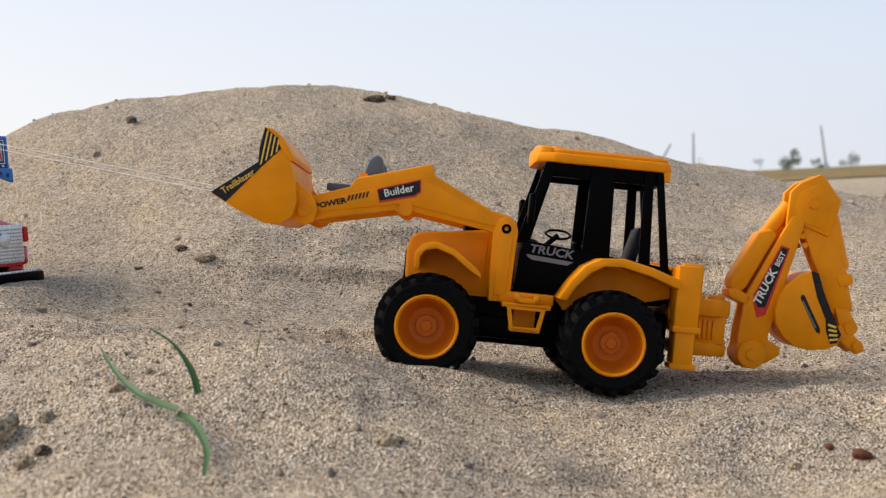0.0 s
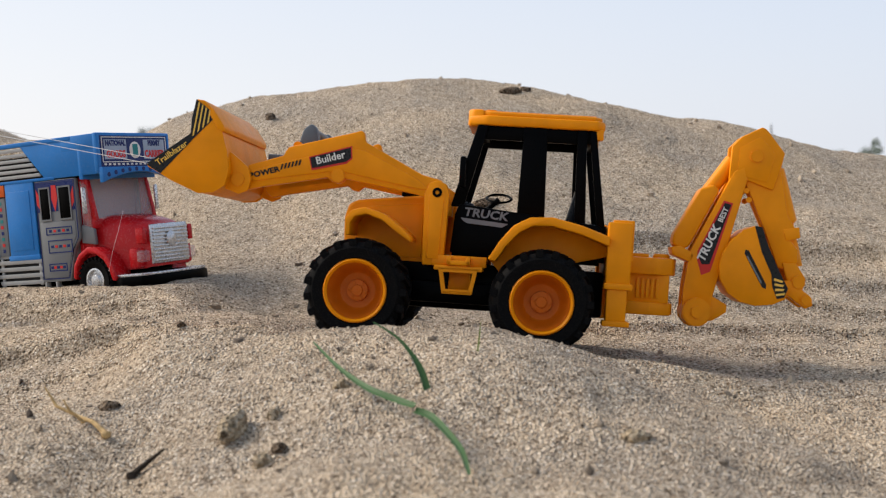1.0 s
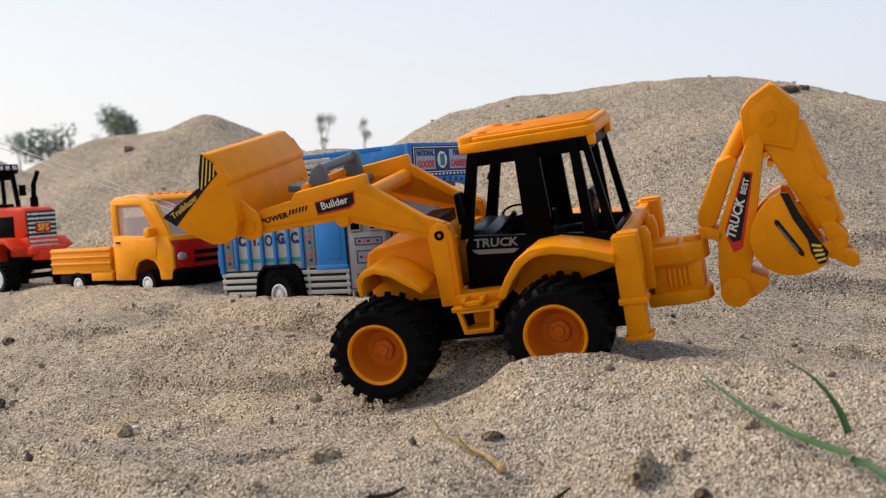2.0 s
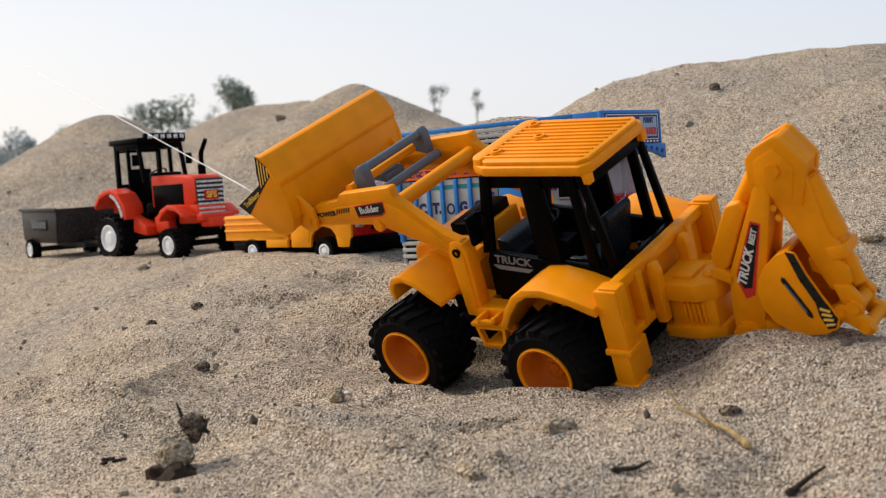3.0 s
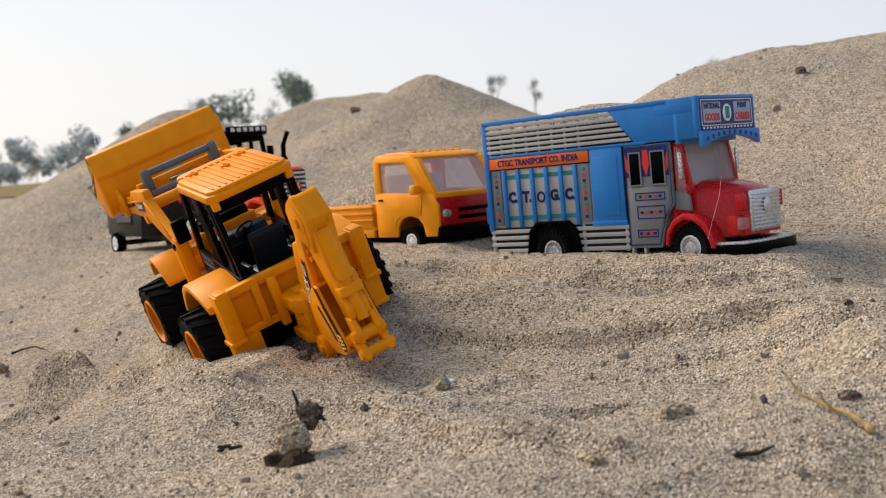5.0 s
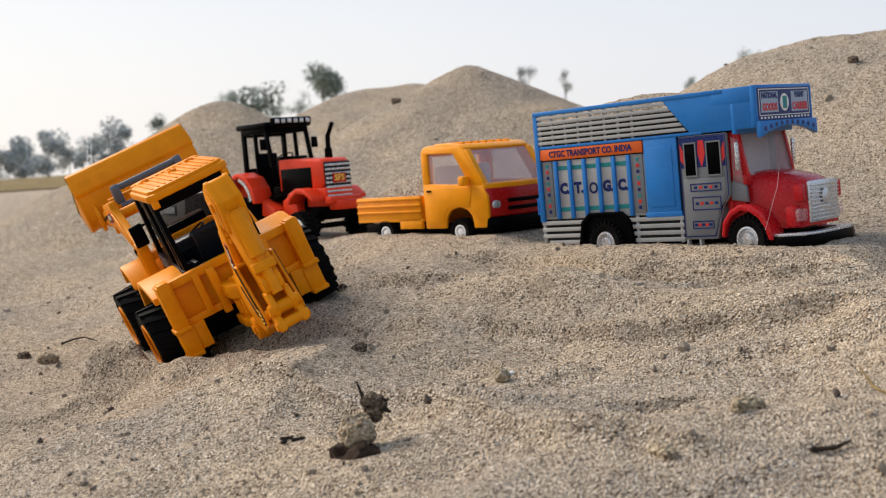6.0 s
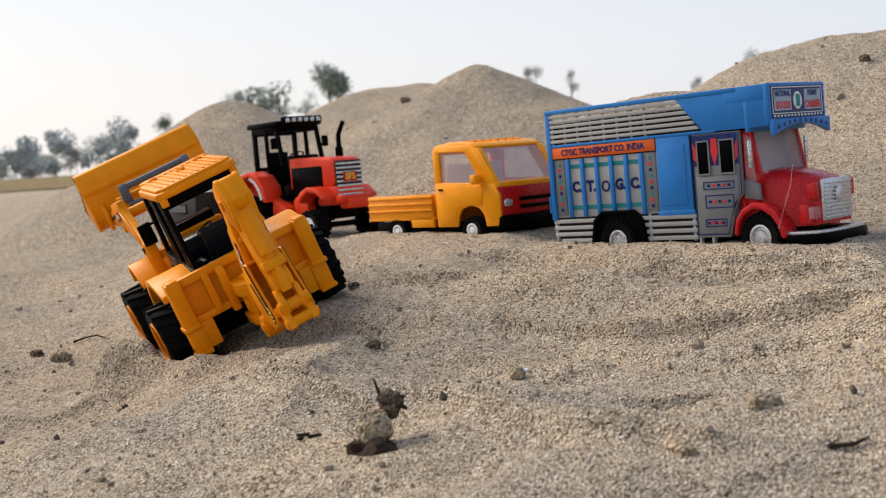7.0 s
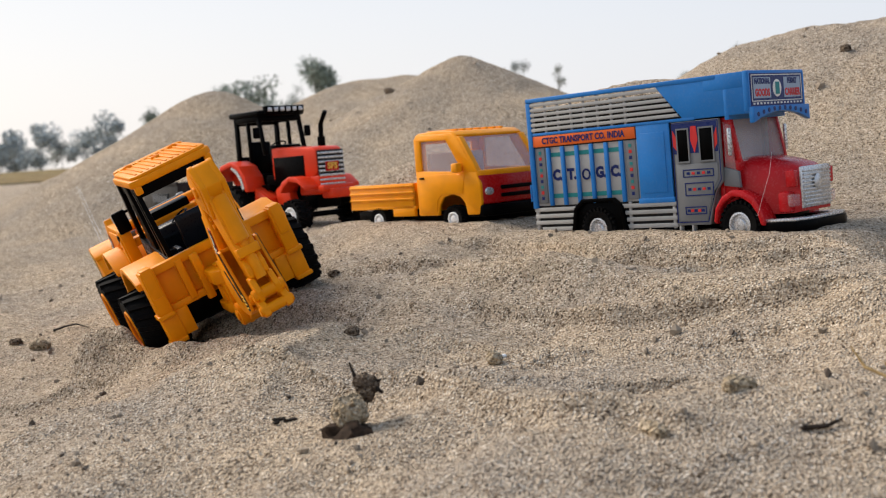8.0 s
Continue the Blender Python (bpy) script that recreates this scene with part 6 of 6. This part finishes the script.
twig([(-0.232, 0.562, 0.002), (-0.240, 0.570, 0.004), (-0.250, 0.580, 0.003), (-0.262, 0.585, 0.006), (-0.268, 0.588, 0.016)], [0.0016, 0.0011, 0.0009, 0.0008, 0.0004], STRAW, "dry ochre twig lying on the sand")
twig([(-0.246, 0.574, 0.002), (-0.252, 0.572, 0.009), (-0.254, 0.571, 0.014)], [0.0008, 0.0006, 0.0003], STRAW, "short dry ochre twig on the sand")
twig([(-0.215, 0.536, 0.001), (-0.208, 0.540, 0.003), (-0.200, 0.541, 0.0045)], [0.0016, 0.0012, 0.0006], TWIG, "dark bark flake lying on sand")
twig([(-0.29, 0.535, 0.001), (-0.281, 0.535, 0.002), (-0.274, 0.537, 0.003)], [0.0011, 0.0011, 0.0005], TWIG, "dark broken twig lying on sand")
twig([(-0.981, 0.996, 0.002), (-0.973, 1.002, 0.002), (-0.961, 1.003, 0.003), (-0.947, 1.001, 0.001)], [0.0011, 0.0009, 0.0008, 0.0004], TWIG, "thin dark twig beside the rut")
twig([(-0.03, 0.70, 0.001), (-0.012, 0.704, 0.002), (0.004, 0.708, 0.001)], [0.0007, 0.0006, 0.0003], TWIG, "thin dark twig before the wheel")


def blade(points, widths, label, leaf=None):
    """A folded grass blade: a thin creased ribbon through world points."""
    g = tagged(new("grass_blade"), label, "grass")
    bm = bmesh.new()
    rows = []
    pts = [Vector(p) for p in points]
    fine, fw = [], []
    n = len(pts)
    for i in range(n - 1):
        for k in range(6):
            t = k / 6
            p0, p1, p2, p3 = pts[max(i - 1, 0)], pts[i], pts[i + 1], pts[min(i + 2, n - 1)]
            fine.append(0.5 * ((2 * p1) + (p2 - p0) * t + (2 * p0 - 5 * p1 + 4 * p2 - p3) * t * t + (3 * p1 - p0 - 3 * p2 + p3) * t ** 3))
            fw.append(widths[i] * (1 - t) + widths[i + 1] * t)
    fine.append(pts[-1])
    fw.append(widths[-1])
    for i, p in enumerate(fine):
        d = (fine[min(i + 1, len(fine) - 1)] - fine[max(i - 1, 0)]).normalized()
        side = d.cross(Vector((0.15, -0.8, 0.6))).normalized() * fw[i] * 0.5
        up = side.cross(d).normalized()
        rows.append([bm.verts.new(q) for q in (p - side, p - up * fw[i] * 0.16, p + side, p - up * (fw[i] * 0.16 + 0.0003))])
    for a, b in zip(rows, rows[1:]):
        for k in range(4):
            bm.faces.new((a[k], a[(k + 1) % 4], b[(k + 1) % 4], b[k]))
    part("leaf", bm, leaf or BLADE, g)
    return g


blade([(-0.135, 0.609, 0.013), (-0.12, 0.57, 0.005), (-0.105, 0.54, -0.001), (-0.092, 0.527, -0.005), (-0.083, 0.518, -0.007)], [0.0008, 0.0024, 0.0034, 0.0038, 0.0034], "green grass blade with dry tip lying on sand")
blade([(-0.083, 0.518, -0.009), (-0.076, 0.512, -0.011), (-0.069, 0.493, -0.015), (-0.064, 0.47, -0.018), (-0.062, 0.442, -0.021)], [0.0034, 0.0040, 0.0036, 0.0030, 0.0014], "bent blue-green grass blade lying on sand")
blade([(-0.0771, 0.55, -0.0058), (-0.0795, 0.554, 0.0031), (-0.0844, 0.558, 0.0118), (-0.0908, 0.562, 0.019), (-0.1013, 0.566, 0.026)], [0.0036, 0.0034, 0.0022, 0.0014, 0.0006], "dark green grass blade rising from sand")
blade([(-0.0515, 0.582, 0.0053), (-0.0501, 0.586, 0.012), (-0.0486, 0.59, 0.02)], [0.0010, 0.0009, 0.0003], "tiny yellow-green grass sprout in sand", SPROUT)


def scatter(name, count, seed, lo, hi, material, label, region, sub=1):
    """Loose crumbs strewn over the sand, joined."""
    rng = np.random.RandomState(seed)
    x = rng.uniform(region[0], region[1], count)
    y = rng.uniform(region[2], region[3], count)
    z = ground(x, y)
    s = lo + (hi - lo) * rng.rand(count) ** 3
    base = bmesh.new()
    bmesh.ops.create_icosphere(base, subdivisions=sub, radius=1.0)
    bv = np.array([v.co[:] for v in base.verts])
    bf = np.array([[v.index for v in f.verts] for f in base.faces])
    base.free()
    vs = bv[None] * (1 + 0.35 * rng.randn(count, len(bv), 1)) * s[:, None, None] * (0.6 + 0.8 * rng.rand(count, 1, 3))
    vs += np.stack([x, y, z + s * 0.25], 1)[:, None]
    fs = bf[None] + (np.arange(count) * len(bv))[:, None, None]
    me = bpy.data.meshes.new(name)
    me.from_pydata(vs.reshape(-1, 3).tolist(), [], fs.reshape(-1, 3).tolist())
    me.materials.append(material)
    return tagged(new(name, me), label, "gravel", kind="stuff")


def grain_material(name, dark, light):
    m, t, b = nodes_of(name)
    geo = t.nodes.new("ShaderNodeNewGeometry")
    t.links.new(ramp(t, geo.outputs["Random Per Island"], [(0.0, dark), (1.0, light)]), b.inputs["Base Color"])
    b.inputs["Roughness"].default_value = 0.85
    return m


scatter("gravel", 900, 5, 0.0006, 0.0026, grain_material("gravel_grains", (0.07, 0.05, 0.035), (0.36, 0.29, 0.21)), "small brown gravel grains strewn on the sand", (-1.0, 0.4, 0.45, 1.05))
scatter("pale_grit", 5000, 6, 0.0005, 0.0011, grain_material("pale_grit_grains", (0.18, 0.135, 0.09), (0.58, 0.48, 0.36)), "coarse pale sand grit on the surface", (-0.85, 0.35, 0.45, 0.80), 1)
scatter("heap_gravel", 500, 7, 0.001, 0.0032, grain_material("heap_grains", (0.20, 0.15, 0.10), (0.42, 0.34, 0.25)), "brown gravel and clods on the heaps", (-1.4, 0.75, 1.1, 2.0))

# loose thread hanging over the lorry's bonnet
lt = tagged(new("loose_thread"), "thin pale thread hanging over the lorry's wing", "thread")
part("strand", path_tube([Vector(p) for p in ((0.093, -0.0445, 0.026), (0.099, -0.045, 0.040), (0.103, -0.040, 0.056), (0.100, -0.030, 0.070))], [0.00010] * 4, 5), THREAD, lt)
part("knot", turned(stone_mesh(99, 0.4, 0.4, 0.4, 0.2, 1), Matrix.Translation((0.093, -0.0445, 0.026))), THREAD, lt)
lt.matrix_world = lorry.matrix_world.copy()

# tow thread: two strands tied to the loader bucket's lip
tow = tagged(new("tow_thread"), "two thin white threads tied to the loader bucket", "thread")
part("strand", rod((0, 0, 0), (0.9, 0, 0), 0.00020, 1.0, 6), THREAD, tow)
part("strand", rod((0.002, 0.006, 0.004), (0.9, 0.004, 0.003), 0.00020, 1.0, 6), THREAD, tow)

# passing fly
fly = tagged(new("fly"), "small black fly passing through the air", "insect")
part("body", stone_mesh(77, 1.9, 0.9, 0.9, 0.15, 2), BLACK, fly)
part("wing", turned(stone_mesh(78, 1.2, 2.0, 0.12, 0.1, 2), Matrix.Translation((0, 0.0016, 0.0007))), SMOKE, fly)
part("wing", turned(stone_mesh(79, 1.2, 2.0, 0.12, 0.1, 2), Matrix.Translation((0, -0.0016, 0.0007))), SMOKE, fly)

# ---- what moves ----
DRIVE = [
    (0.0, 0.0902, 0.7312, -0.0333, 3.4, -8.2, 176.2),
    (0.5, 0.0261, 0.7456, -0.0242, 3.9, -10.0, 176.3),
    (1.0, -0.0654, 0.7628, -0.0097, 3.9, -6.9, 175.0),
    (1.5, -0.1695, 0.7725, -0.0020, 3.9, -2.1, 175.4),
    (2.0, -0.2513, 0.7798, 0.0005, -8.3, 4.8, 169.7),
    (2.2, -0.2883, 0.7846, -0.0029, -16.6, 4.0, 163.1),
    (3.3, -0.3588, 0.7854, -0.0078, -22.5, -3.1, 149.9),
    (3.5, -0.3662, 0.7889, -0.0075, -22.8, -4.1, 149.1),
    (4.0, -0.4388, 0.8028, -0.0049, -20.3, -11.3, 146.4),
    (4.2, -0.4834, 0.8273, -0.0040, -18.0, -12.4, 147.2),
    (5.3, -0.7182, 0.9167, -0.0160, -21.1, -5.1, 130.8),
    (6.0, -0.7651, 0.9367, -0.0204, -21.5, -2.5, 130.6),
    (7.0, -0.7692, 0.9357, -0.0204, -21.5, -2.5, 130.9),
    (8.0, -0.7733, 0.9348, -0.0204, -21.5, -2.6, 131.2),
]


ARM = [(0, 0.0), (0.5, -0.3), (1.0, -0.5), (1.5, -4), (2.0, -10.5), (2.2, -10.5), (3.3, -9.5), (3.5, -9), (4.0, -6.5), (4.2, -6.5), (5.3, -8.5), (6.5, -9.5), (7.0, -9.0), (7.25, -3), (7.5, 5.5), (7.75, 15), (8.0, 25)]

# direction of the tow thread
TOW = [
    (0, -0.926, 0.307, 0.221),
    (0.5, -0.934, 0.306, 0.183),
    (1, -0.953, 0.192, 0.235),
    (1.5, -0.968, 0.069, 0.240),
    (2, -0.917, -0.079, 0.391),
    (2.2, -0.887, -0.154, 0.436),
    (3.3, -0.469, 0.873, 0.135),
    (3.5, -0.471, 0.871, 0.138),
    (4, -0.473, 0.871, 0.136),
    (4.2, -0.491, 0.862, 0.126),
    (5.3, -0.523, 0.847, 0.097),
    (6.5, -0.542, 0.835, 0.099),
    (7, -0.546, 0.832, 0.098),
    (7.5, -0.578, 0.808, 0.116),
    (8, -0.577, 0.811, 0.095),
]


def drive_pose(t):
    """The backhoe's pose at t, straight from row to row."""
    v = [float(np.interp(t, [r[0] for r in DRIVE], [r[j] for r in DRIVE])) for j in range(1, 7)]
    return pose(*v)


def motions():
    walk(backhoe, [(r[0], pose(*r[1:])) for r in DRIVE])
    px, pz = 0.00779, 0.091675
    walk(loader_arm, [(t, pose(px, 0, pz, 0, a, 0)) for t, a in ARM])
    # wheels roll with the way that the backhoe has gone
    times = [k / 10 for k in range(81)]
    gone, turns, last = 0.0, [], drive_pose(0).translation
    for t in times:
        p = drive_pose(t).translation
        gone, last = gone + (p - last).length, p
        turns.append(math.degrees(gone / 0.0312))
    for w, (x, y, z) in zip(backhoe_wheels, ((53, 80, 31.5), (-62, 80, 31.5), (53, -80, 31.5), (-62, -80, 31.5))):
        u, s = 0.00095, (1 if y > 0 else -1)
        walk(w, [(t, pose(x * u, y * u, z * u, 0, s * a, 0 if y > 0 else 180)) for t, a in zip(times, turns)])
    rows = []
    for t, dx, dy, dz in TOW:
        a = float(np.interp(t, [r[0] for r in ARM], [r[1] for r in ARM]))
        at = drive_pose(t) @ pose(px, 0, pz, 0, a, 0) @ Vector((0.183 - px, 0.043, 0.097 - pz))
        rows.append((t, Matrix.Translation(at) @ Vector((dx, dy, dz)).to_track_quat("X", "Z").to_matrix().to_4x4()))
    walk(tow, rows)
    walk(fly, [(0, pose(-1.4, 0.2, 0.30)), (3.7, pose(-1.2, 0.35, 0.26)), (3.9, pose(-0.95, 0.44, 0.22, 0, 0, 15)), (4.0, pose(-0.3244, 0.6015, 0.1617, 0, 0, 15)), (4.1, pose(0.35, 0.78, 0.17, 0, 0, 15)), (8.0, pose(1.6, 1.4, 0.4))])


motions()
